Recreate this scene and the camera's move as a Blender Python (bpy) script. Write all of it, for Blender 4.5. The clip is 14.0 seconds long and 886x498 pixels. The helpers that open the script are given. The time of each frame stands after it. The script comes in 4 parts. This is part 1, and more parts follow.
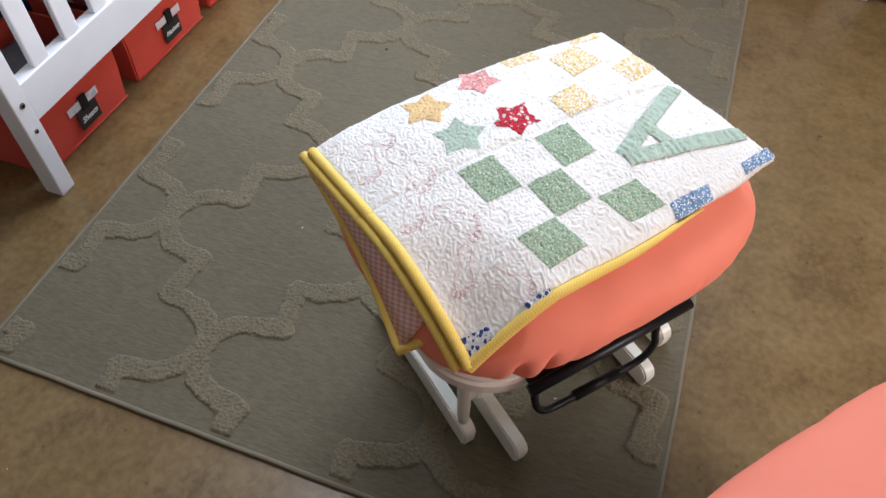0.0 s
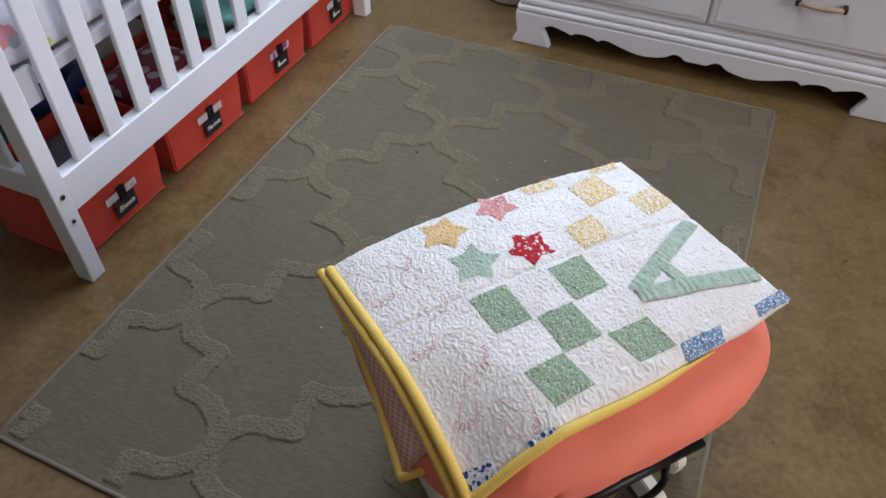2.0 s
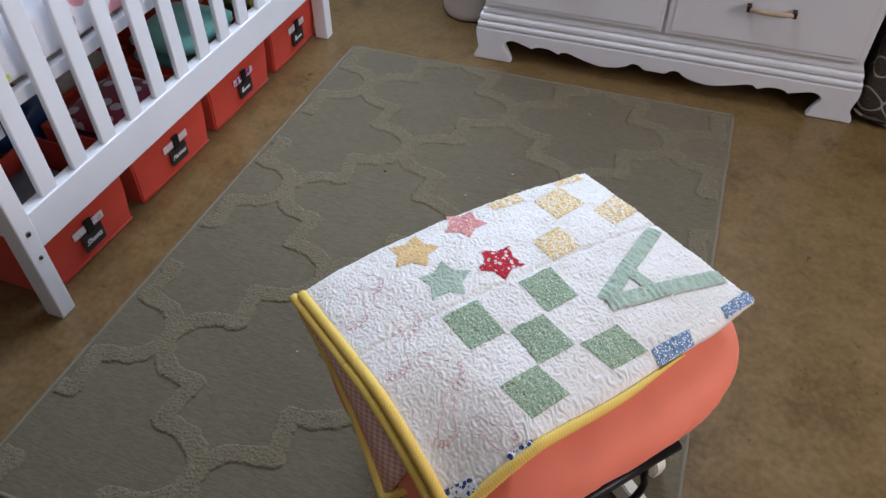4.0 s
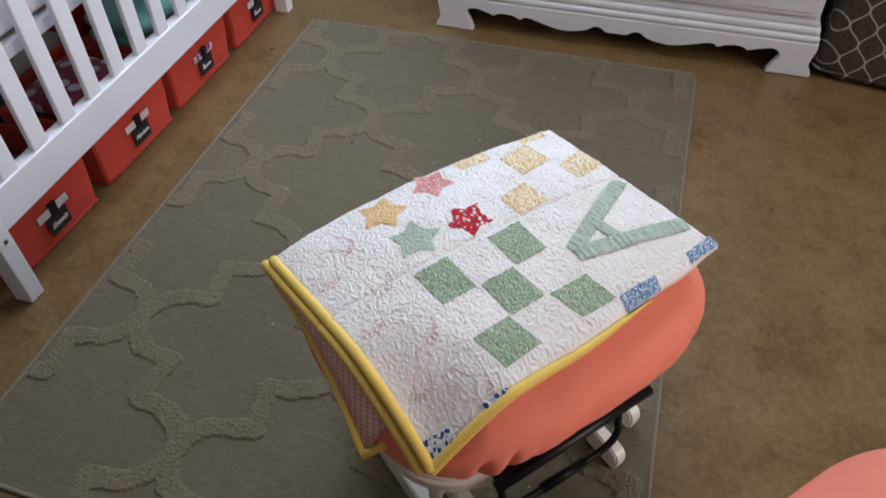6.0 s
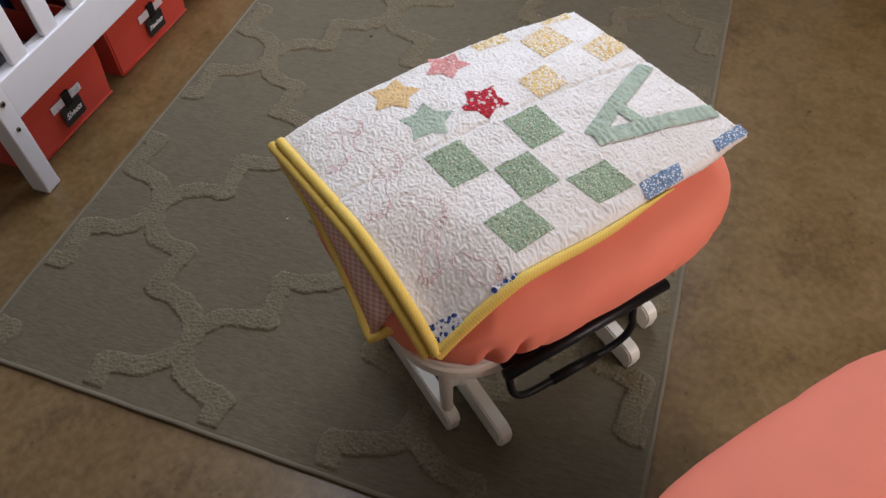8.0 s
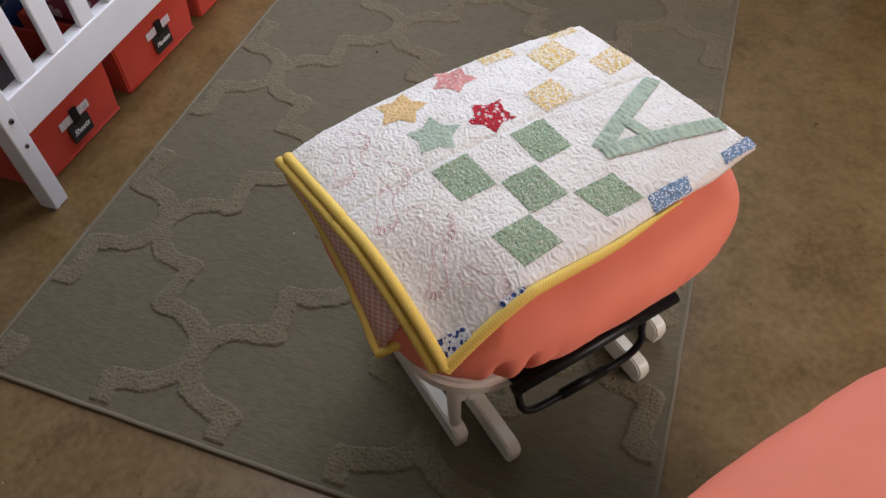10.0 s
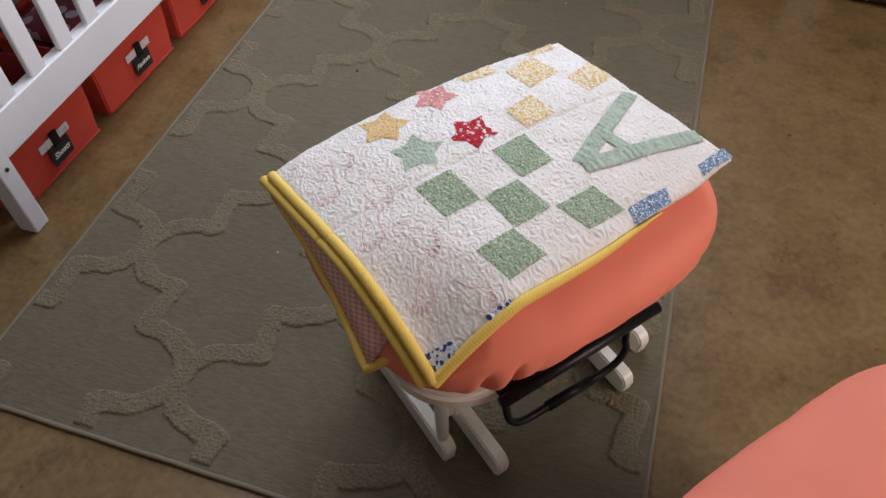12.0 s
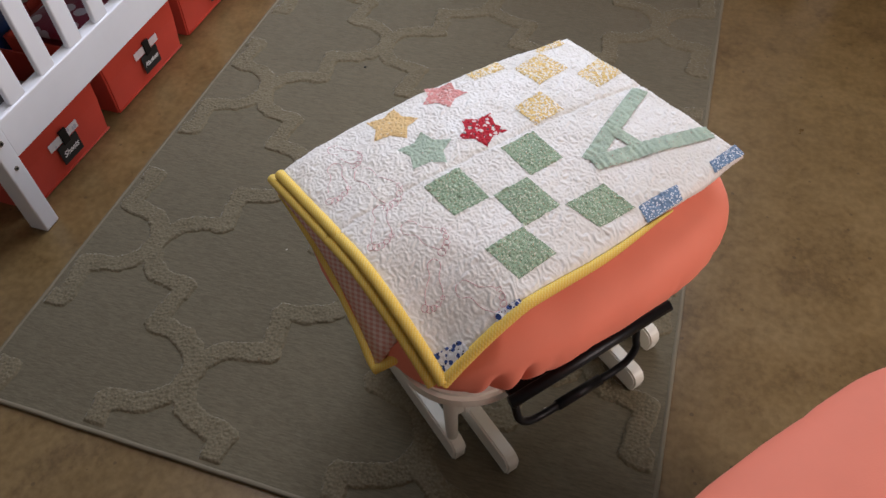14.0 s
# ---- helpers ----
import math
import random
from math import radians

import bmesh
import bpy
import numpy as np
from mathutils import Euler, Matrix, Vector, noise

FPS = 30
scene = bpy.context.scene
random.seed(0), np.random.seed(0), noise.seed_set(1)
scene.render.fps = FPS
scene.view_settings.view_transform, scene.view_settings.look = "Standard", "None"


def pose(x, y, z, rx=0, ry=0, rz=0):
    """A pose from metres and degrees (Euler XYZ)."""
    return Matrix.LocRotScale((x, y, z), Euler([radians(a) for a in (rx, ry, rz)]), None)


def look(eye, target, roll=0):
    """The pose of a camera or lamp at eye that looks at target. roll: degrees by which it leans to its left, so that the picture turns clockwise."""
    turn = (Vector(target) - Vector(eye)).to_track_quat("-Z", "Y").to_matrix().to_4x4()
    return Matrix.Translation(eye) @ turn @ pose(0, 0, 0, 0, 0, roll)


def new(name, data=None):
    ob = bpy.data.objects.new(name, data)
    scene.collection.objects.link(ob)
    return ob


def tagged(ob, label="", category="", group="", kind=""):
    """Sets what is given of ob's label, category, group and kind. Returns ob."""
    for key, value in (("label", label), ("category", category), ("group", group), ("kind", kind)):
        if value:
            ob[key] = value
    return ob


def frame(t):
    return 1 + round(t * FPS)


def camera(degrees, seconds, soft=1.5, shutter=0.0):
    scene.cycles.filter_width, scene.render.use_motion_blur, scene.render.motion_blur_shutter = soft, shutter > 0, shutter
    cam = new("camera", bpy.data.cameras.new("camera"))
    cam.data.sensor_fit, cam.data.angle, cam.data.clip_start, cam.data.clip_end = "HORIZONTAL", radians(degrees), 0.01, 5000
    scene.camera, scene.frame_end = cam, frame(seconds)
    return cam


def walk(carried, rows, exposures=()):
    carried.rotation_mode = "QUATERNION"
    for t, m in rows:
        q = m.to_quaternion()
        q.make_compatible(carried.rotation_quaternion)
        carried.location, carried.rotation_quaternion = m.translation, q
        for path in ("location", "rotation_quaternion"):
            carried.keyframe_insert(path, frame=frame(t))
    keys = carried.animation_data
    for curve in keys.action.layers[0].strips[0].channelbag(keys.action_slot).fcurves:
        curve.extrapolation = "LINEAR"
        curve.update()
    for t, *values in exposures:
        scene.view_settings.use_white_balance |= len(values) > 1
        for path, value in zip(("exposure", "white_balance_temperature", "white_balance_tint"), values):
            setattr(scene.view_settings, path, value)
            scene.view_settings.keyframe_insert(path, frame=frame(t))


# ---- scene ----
cam = camera(61.6, 14.0, shutter=0.4)
EXPOSURES = [(0, 0.25, 6420, 18), (0.5, 0.18, 6420, 18), (1, 0.06, 6400, 18), (1.5, -0.07, 6300, 18), (2, -0.20, 6200, 18), (3, -0.21, 6150, 18), (5.5, -0.25, 6250, 18), (7, -0.31, 6760, 22), (14, -0.31, 6840, 22)]
PATH = [
    (0, (1.032, -0.375, 1.184), (0.617, 0.8, -0.38), 0.1),
    (0.5, (1.045, -0.375, 1.192), (0.599, 0.841, -0.332), -0.1),
    (1, (1.037, -0.353, 1.212), (0.573, 0.898, -0.278), 0.6),
    (1.5, (1.05, -0.348, 1.218), (0.535, 0.936, -0.226), 0.6),
    (2, (1.039, -0.331, 1.232), (0.492, 0.96, -0.194), 0.5),
    (2.5, (1.055, -0.338, 1.235), (0.494, 0.977, -0.164), 0.3),
    (3, (1.044, -0.328, 1.243), (0.498, 0.994, -0.155), 0.1),
    (5.5, (1.053, -0.348, 1.24), (0.627, 1.012, -0.162), -0.9),
    (6, (1.058, -0.354, 1.23), (0.645, 0.971, -0.21), -1.0),
    (6.5, (1.064, -0.36, 1.203), (0.654, 0.867, -0.322), -0.2),
    (7, (1.073, -0.358, 1.183), (0.639, 0.805, -0.385), -1.6),
    (7.5, (1.078, -0.356, 1.179), (0.648, 0.781, -0.409), -2.3),
    (10, (1.075, -0.355, 1.175), (0.62, 0.81, -0.385), -3.2),
    (10.5, (1.07, -0.352, 1.179), (0.611, 0.814, -0.38), -3.6),
    (11, (1.074, -0.357, 1.183), (0.602, 0.847, -0.342), -4.0),
    (11.5, (1.066, -0.36, 1.183), (0.626, 0.826, -0.366), -2.9),
    (12, (1.073, -0.364, 1.182), (0.656, 0.85, -0.352), -2.5),
    (12.5, (1.072, -0.359, 1.184), (0.686, 0.839, -0.371), -2.1),
    (13, (1.076, -0.361, 1.184), (0.663, 0.855, -0.349), -3.3),
    (13.5, (1.07, -0.358, 1.183), (0.638, 0.836, -0.362), -3.3),
    (14, (1.071, -0.357, 1.181), (0.634, 0.839, -0.361), -3.5),
]
walk(cam, [(t, look(eye, target, roll)) for t, eye, target, roll in PATH], EXPOSURES)

# ---------------------------------------------------------------- light
world = bpy.data.worlds.new("sky")
scene.world = world
world.use_nodes = True
wn = world.node_tree.nodes
sky = wn.new("ShaderNodeTexSky")
sky.sky_type = "NISHITA"
sky.sun_disc = False
sky.sun_elevation = radians(40)
sky.sun_rotation = radians(250)
world.node_tree.links.new(sky.outputs[0], wn["Background"].inputs[0])
wn["Background"].inputs[1].default_value = 0.05


def area_lamp(name, place, target, w, h, watts, colour):
    d = bpy.data.lights.new(name, "AREA")
    d.shape, d.size, d.size_y, d.energy, d.color = "RECTANGLE", w, h, watts, colour
    ob = new(name, d)
    ob.matrix_world = look(place, target)
    return ob


# daylight standing in the two windows
area_lamp("daylight_north", (0.45, 2.26, 1.58), (0.1, 0.4, 0.2), 1.5, 1.1, 46, (0.62, 0.81, 1.0))
area_lamp("daylight_east", (4.17, 0.10, 1.72), (0.5, 0.1, 0.3), 1.5, 1.05, 68, (1.0, 0.965, 0.92))
# added overhead fill lamp, brightens quilt, crib and far rug; no roof window known
area_lamp("daylight_roof", (0.35, 1.15, 2.47), (0.35, 1.15, 0.0), 0.9, 0.9, 27, (0.86, 0.93, 1.0))


# ---------------------------------------------------------------- materials


def nodes_of(name, rough=0.6, metal=0.0, spec=0.5):
    m = bpy.data.materials.new(name)
    m.use_nodes = True
    b = m.node_tree.nodes["Principled BSDF"]
    b.inputs["Roughness"].default_value = rough
    b.inputs["Metallic"].default_value = metal
    b.inputs["Specular IOR Level"].default_value = spec
    return m, m.node_tree.nodes, m.node_tree.links, b


def coords(n, l, scale=(1, 1, 1), kind="Object"):
    t, mp = n.new("ShaderNodeTexCoord"), n.new("ShaderNodeMapping")
    mp.inputs["Scale"].default_value = scale
    l.new(t.outputs[kind], mp.inputs[0])
    return mp.outputs[0]


def noise_tex(n, l, vec, scale, detail=4, rough=0.55):
    t = n.new("ShaderNodeTexNoise")
    t.inputs["Scale"].default_value, t.inputs["Detail"].default_value, t.inputs["Roughness"].default_value = scale, detail, rough
    l.new(vec, t.inputs["Vector"])
    return t.outputs["Fac"]


def ramp(n, l, fac, stops):
    r = n.new("ShaderNodeValToRGB")
    while len(r.color_ramp.elements) < len(stops):
        r.color_ramp.elements.new(0.5)
    for e, (p, c) in zip(r.color_ramp.elements, stops):
        e.position, e.color = p, (*c, 1) if len(c) == 3 else c
    l.new(fac, r.inputs[0])
    return r.outputs[0]


def blend(n, l, fac, a, b, how="MIX"):
    x = n.new("ShaderNodeMix")
    x.data_type, x.blend_type = "RGBA", how
    for sock, v in ((x.inputs[0], fac), (x.inputs[6], a), (x.inputs[7], b)):
        if isinstance(v, bpy.types.NodeSocket):
            l.new(v, sock)
        elif isinstance(v, (int, float)):
            sock.default_value = v
        else:
            sock.default_value = (*v, 1)
    return x.outputs[2]


def maths(n, l, op, *vals):
    x = n.new("ShaderNodeMath")
    x.operation = op
    for sock, v in zip(x.inputs, vals):
        if isinstance(v, bpy.types.NodeSocket):
            l.new(v, sock)
        else:
            sock.default_value = v
    return x.outputs[0]


def bump(n, l, b, height, strength, dist):
    x = n.new("ShaderNodeBump")
    x.inputs["Strength"].default_value, x.inputs["Distance"].default_value = strength, dist
    l.new(height, x.inputs["Height"])
    l.new(x.outputs[0], b.inputs["Normal"])


def plain(name, colour, rough=0.5, var=0.12, big=3.0, fine=60.0, bump_d=0.0004, metal=0.0, spec=0.5, sheen=0.0):
    """A surface with slow unevenness of colour and a fine grain."""
    m, n, l, b = nodes_of(name, rough, metal, spec)
    v = coords(n, l)
    slow, quick = noise_tex(n, l, v, big), noise_tex(n, l, v, fine)
    dark, light = [c * (1 - var) for c in colour], [min(1, c * (1 + var)) for c in colour]
    c = ramp(n, l, slow, [(0.3, dark), (0.7, light)])
    c = blend(n, l, 0.18, c, ramp(n, l, quick, [(0.3, dark), (0.7, light)]))
    l.new(c, b.inputs["Base Color"])
    r = maths(n, l, "MULTIPLY_ADD", slow, 0.16, rough - 0.08)
    l.new(r, b.inputs["Roughness"])
    if bump_d:
        bump(n, l, b, quick, 0.5, bump_d)
    if sheen:
        b.inputs["Sheen Weight"].default_value = sheen
        b.inputs["Sheen Roughness"].default_value = 0.4
    return m


def weave(name, colour, thread=700.0, var=0.08, rough=0.8, sheen=0.2, bump_d=0.0003, big=6.0):
    """Plain-woven cloth."""
    m, n, l, b = nodes_of(name, rough, 0, 0.3)
    v = coords(n, l)
    slow = noise_tex(n, l, v, big)
    quick = noise_tex(n, l, v, thread * 0.5, 2)
    c = ramp(n, l, slow, [(0.3, [x * (1 - var) for x in colour]), (0.7, [min(1, x * (1 + var)) for x in colour])])
    l.new(c, b.inputs["Base Color"])
    bump(n, l, b, quick, 0.6, bump_d)
    b.inputs["Sheen Weight"].default_value = sheen
    return m


def printed(name, ground, spots, scale=260.0, rough=0.75):
    """Cotton with a small scattered print: spots is a list of (amount, colour)."""
    m, n, l, b = nodes_of(name, rough, 0, 0.3)
    v = coords(n, l)
    c = ramp(n, l, noise_tex(n, l, v, 30), [(0.3, [x * 0.9 for x in ground]), (0.7, [min(1, x * 1.1) for x in ground])])
    for k, (amount, colour) in enumerate(spots):
        t = n.new("ShaderNodeTexVoronoi")
        t.inputs["Scale"].default_value = scale * (1 + 0.23 * k)
        mp = coords(n, l, (1, 1, 0.6))
        l.new(mp, t.inputs["Vector"])
        f = maths(n, l, "LESS_THAN", t.outputs["Distance"], amount)
        c = blend(n, l, f, c, colour)
    l.new(c, b.inputs["Base Color"])
    bump(n, l, b, noise_tex(n, l, v, 190, 3), 0.75, 0.0024)
    return m


def gingham(name, a, b_, size=0.006, rough=0.8, turn=0.0):
    m, n, l, b = nodes_of(name, rough, 0, 0.3)
    t, mp = n.new("ShaderNodeTexCoord"), n.new("ShaderNodeMapping")
    mp.inputs["Rotation"].default_value = (0, 0, radians(-turn))
    l.new(t.outputs["Object"], mp.inputs[0])
    s = n.new("ShaderNodeSeparateXYZ")
    l.new(mp.outputs[0], s.inputs[0])
    k = 6.2832 / size
    px = maths(n, l, "GREATER_THAN", maths(n, l, "SINE", maths(n, l, "MULTIPLY", maths(n, l, "ADD", s.outputs[0], s.outputs[2]), k)), 0)
    py = maths(n, l, "GREATER_THAN", maths(n, l, "SINE", maths(n, l, "MULTIPLY", s.outputs[1], k)), 0)
    f = maths(n, l, "MULTIPLY", maths(n, l, "ADD", px, py), 0.5)
    l.new(blend(n, l, f, a, b_), b.inputs["Base Color"])
    bump(n, l, b, noise_tex(n, l, mp.outputs[0], 400, 2), 0.5, 0.0004)
    return m


def concrete():
    m, n, l, b = nodes_of("stained_concrete", 0.5, 0, 0.5)
    v = coords(n, l)
    big, mid, fine = noise_tex(n, l, v, 1.3, 5, 0.55), noise_tex(n, l, v, 6, 6, 0.62), noise_tex(n, l, v, 70, 4)
    c = ramp(n, l, big, [(0.3, (0.129, 0.076, 0.024)), (0.5, (0.178, 0.107, 0.035)), (0.72, (0.239, 0.152, 0.057))])
    c = blend(n, l, 0.5, c, ramp(n, l, mid, [(0.34, (0.083, 0.047, 0.015)), (0.5, (0.178, 0.106, 0.034)), (0.68, (0.254, 0.166, 0.066))]))
    blot = noise_tex(n, l, v, 15, 6, 0.72)
    c = blend(n, l, 0.36, c, ramp(n, l, blot, [(0.34, (0.048, 0.028, 0.010)), (0.47, (0.170, 0.107, 0.043)), (0.68, (0.254, 0.172, 0.080))]))
    stain = ramp(n, l, noise_tex(n, l, coords(n, l, (1.1, 0.9, 1)), 5.3, 6, 0.75), [(0.55, (0, 0, 0)), (0.66, (0.583, 0.550, 0.451))])
    c = blend(n, l, stain, c, (0.074, 0.038, 0.011))
    c = blend(n, l, 0.16, c, ramp(n, l, fine, [(0.4, (0.053, 0.033, 0.013)), (0.62, (0.276, 0.190, 0.094))]))
    speck = n.new("ShaderNodeTexVoronoi")
    speck.inputs["Scale"].default_value = 19
    l.new(v, speck.inputs["Vector"])
    f = maths(n, l, "MULTIPLY", maths(n, l, "LESS_THAN", speck.outputs["Distance"], 0.07), 0.5)
    c = blend(n, l, f, c, (0.053, 0.032, 0.016))
    l.new(c, b.inputs["Base Color"])
    l.new(maths(n, l, "MULTIPLY_ADD", mid, 0.24, 0.20), b.inputs["Roughness"])
    bump(n, l, b, fine, 0.25, 0.0006)
    return m


def flat_weave():
    m, n, l, b = nodes_of("flat_woven_wool", 0.85, 0, 0.25)
    v = coords(n, l, (1, 6, 1))
    w = coords(n, l)
    rows, slow = noise_tex(n, l, v, 55, 5, 0.7), noise_tex(n, l, w, 3, 5)
    c = ramp(n, l, rows, [(0.32, (0.080, 0.065, 0.040)), (0.68, (0.184, 0.153, 0.098))])
    c = blend(n, l, 0.4, c, ramp(n, l, slow, [(0.3, (0.114, 0.096, 0.059)), (0.7, (0.158, 0.132, 0.082))]))
    l.new(c, b.inputs["Base Color"])
    b.inputs["Sheen Weight"].default_value = 0.85
    b.inputs["Sheen Roughness"].default_value = 0.3
    b.inputs["Sheen Tint"].default_value = (0.84, 0.91, 1, 1)
    bump(n, l, b, rows, 0.7, 0.0012)
    return m


def looped_pile():
    m, n, l, b = nodes_of("looped_wool_pile", 0.9, 0, 0.2)
    v = coords(n, l)
    t = n.new("ShaderNodeTexVoronoi")
    t.inputs["Scale"].default_value = 190
    l.new(v, t.inputs["Vector"])
    c = ramp(n, l, t.outputs["Distance"], [(0.1, (0.221, 0.182, 0.116)), (0.75, (0.141, 0.115, 0.070))])
    c = blend(n, l, 0.3, c, ramp(n, l, noise_tex(n, l, v, 25), [(0.3, (0.119, 0.100, 0.062)), (0.7, (0.193, 0.162, 0.104))]))
    l.new(c, b.inputs["Base Color"])
    b.inputs["Sheen Weight"].default_value = 0.5
    b.inputs["Sheen Roughness"].default_value = 0.3
    b.inputs["Sheen Tint"].default_value = (0.9, 0.95, 1, 1)
    bump(n, l, b, maths(n, l, "SUBTRACT", 1.0, t.outputs["Distance"]), 0.6, 0.002)
    return m


def quilted_white():
    m, n, l, b = nodes_of("quilted_white_cotton", 0.45, 0, 0.5)
    v = coords(n, l)
    slow = noise_tex(n, l, v, 12)
    c = ramp(n, l, slow, [(0.35, (0.76, 0.72, 0.645)), (0.65, (0.83, 0.80, 0.745))])
    l.new(c, b.inputs["Base Color"])
    b.inputs["Sheen Weight"].default_value = 0.25
    w = noise_tex(n, l, v, 210, 3)
    bump(n, l, b, w, 0.5, 0.0016)
    return m


def sheet_print():
    m, n, l, b = nodes_of("printed_crib_sheet", 0.8, 0, 0.3)
    v = coords(n, l)
    c = None
    ground = (0.8, 0.79, 0.82)
    for k, (colour, sc, cut) in enumerate([((0.78, 0.35, 0.38), 9, 0.25), ((0.6, 0.7, 0.12), 7.3, 0.2), ((0.3, 0.62, 0.6), 6.1, 0.2), ((0.5, 0.5, 0.52), 8.3, 0.17)]):
        t = n.new("ShaderNodeTexVoronoi")
        t.inputs["Scale"].default_value = sc
        mp = coords(n, l, (1 + 0.1 * k, 1, 1))
        l.new(mp, t.inputs["Vector"])
        f = maths(n, l, "LESS_THAN", maths(n, l, "MULTIPLY_ADD", noise_tex(n, l, v, 30), 0.25, t.outputs["Distance"]), cut + 0.12)
        c = blend(n, l, f, c or ground, colour)
    l.new(c, b.inputs["Base Color"])
    bump(n, l, b, noise_tex(n, l, v, 14), 0.4, 0.01)
    return m


def dotted(name, ground, dots, scale, size):
    m, n, l, b = nodes_of(name, 0.85, 0, 0.25)
    v = coords(n, l)
    t = n.new("ShaderNodeTexVoronoi")
    t.inputs["Scale"].default_value, t.inputs["Randomness"].default_value = scale, 0.5
    l.new(v, t.inputs["Vector"])
    l.new(blend(n, l, maths(n, l, "LESS_THAN", t.outputs["Distance"], size), ground, dots), b.inputs["Base Color"])
    bump(n, l, b, noise_tex(n, l, v, 250, 3), 0.6, 0.001)
    b.inputs["Sheen Weight"].default_value = 0.3
    return m


def lattice_cloth():
    """Dark cloth with a woven pale ogee lattice, on upright sides."""
    m, n, l, b = nodes_of("brown_lattice_cloth", 0.85, 0, 0.25)
    t = n.new("ShaderNodeTexCoord")
    s = n.new("ShaderNodeSeparateXYZ")
    l.new(t.outputs["Object"], s.inputs[0])
    u = maths(n, l, "MULTIPLY", maths(n, l, "ADD", s.outputs[0], s.outputs[1]), 1 / 0.066)
    w = maths(n, l, "MULTIPLY", maths(n, l, "SINE", maths(n, l, "MULTIPLY", s.outputs[2], 6.2832 / 0.10)), 0.25)
    f = None
    for sign, shift in ((1.0, 0.0), (-1.0, 0.5)):
        q = maths(n, l, "FRACT", maths(n, l, "ADD", maths(n, l, "MULTIPLY_ADD", w, sign, u), shift + 20))
        d = maths(n, l, "ABSOLUTE", maths(n, l, "SUBTRACT", q, 0.5))
        g = maths(n, l, "LESS_THAN", d, 0.04)
        f = g if f is None else maths(n, l, "MAXIMUM", f, g)
    grain = noise_tex(n, l, t.outputs["Object"], 120, 3)
    dark = ramp(n, l, grain, [(0.3, (0.045, 0.032, 0.022)), (0.7, (0.08, 0.06, 0.042))])
    l.new(blend(n, l, maths(n, l, "MULTIPLY", f, 0.85), dark, (0.42, 0.38, 0.31)), b.inputs["Base Color"])
    bump(n, l, b, maths(n, l, "MULTIPLY_ADD", f, 0.6, grain), 0.6, 0.002)
    return m


WHITE_PAINT = plain("white_satin_paint", (0.82, 0.83, 0.85), 0.38, 0.04, 4, 40, 0.0003)
DRESSER_PAINT = plain("white_chalk_paint", (0.70, 0.70, 0.71), 0.45, 0.05, 3, 30, 0.0006)
CREAM_PAINT = plain("cream_wood_paint", (0.80, 0.755, 0.65), 0.35, 0.06, 5, 40, 0.0003)
WALL_PAINT = plain("wall_paint", (0.25, 0.24, 0.23), 0.8, 0.04, 1.5, 90, 0.0008)
CEILING_PAINT = plain("ceiling_paint", (0.6, 0.6, 0.59), 0.85, 0.03, 1.5, 120, 0.001)
TRIM_PAINT = plain("trim_paint", (0.76, 0.75, 0.73), 0.45, 0.03)
CONCRETE = concrete()
FLAT_WEAVE, PILE = flat_weave(), looped_pile()
RUG_BINDING = weave("rug_binding", (0.190, 0.160, 0.108), 500, 0.12, 0.85, 0.0)
CORAL = weave("coral_cotton_twill", (0.86, 0.245, 0.152), 900, 0.05, 0.72, 0.06, 0.0002)
RED_CANVAS = weave("red_orange_canvas", (0.66, 0.068, 0.037), 600, 0.1, 0.75, 0.12, 0.0005)
QUILT_WHITE = quilted_white()
YELLOW = gingham("yellow_gingham", (0.82, 0.52, 0.055), (0.84, 0.64, 0.20), 0.0032, 0.7, 50)
BACKING = gingham("pink_gingham_backing", (0.78, 0.60, 0.50), (0.68, 0.30, 0.23), 0.009, 0.8, 50)
GREEN_PRINT = printed("green_print", (0.30, 0.41, 0.275), [(0.32, (0.60, 0.64, 0.5)), (0.28, (0.13, 0.22, 0.12)), (0.2, (0.55, 0.33, 0.2))], 300)
SAGE_PRINT = printed("sage_print", (0.41, 0.51, 0.40), [(0.14, (0.45, 0.25, 0.2)), (0.18, (0.5, 0.62, 0.45))], 200)
YELLOW_PRINT = printed("yellow_print", (0.76, 0.54, 0.20), [(0.50, (0.82, 0.77, 0.67)), (0.2, (0.62, 0.38, 0.10))], 270)
TAN_PRINT = printed("tan_print", (0.76, 0.52, 0.24), [(0.2, (0.75, 0.6, 0.38))], 150)
PINK_PRINT = printed("pink_print", (0.74, 0.31, 0.28), [(0.34, (0.78, 0.52, 0.47))], 150)
RED_PRINT = printed("red_print", (0.5, 0.012, 0.025), [(0.36, (0.76, 0.68, 0.64)), (0.2, (0.06, 0.1, 0.1)), (0.2, (0.6, 0.02, 0.03))], 120)
BLUE_PRINT = printed("blue_dotted_print", (0.16, 0.25, 0.36), [(0.36, (0.75, 0.78, 0.82))], 330)
NAVY_DOTS = printed("navy_dots_on_white", (0.76, 0.77, 0.78), [(0.42, (0.035, 0.075, 0.24)), (0.22, (0.01, 0.012, 0.03))], 170)
PINK_THREAD = weave("pink_thread", (0.66, 0.34, 0.34), 900)
BLACK_METAL = plain("black_enamelled_metal", (0.006, 0.006, 0.007), 0.38, 0.2, 8, 80, 0.0002, 0.0, 0.3)
BLACK_CARD = plain("blackboard_card", (0.018, 0.018, 0.018), 0.55, 0.25, 20, 150, 0.0002)
CHALK = plain("chalk_ink", (0.8, 0.8, 0.8), 0.8, 0.05)
TAPE_WHITE = printed("patterned_paper_tape", (0.74, 0.72, 0.74), [(0.35, (0.5, 0.52, 0.6))], 90, 0.6)
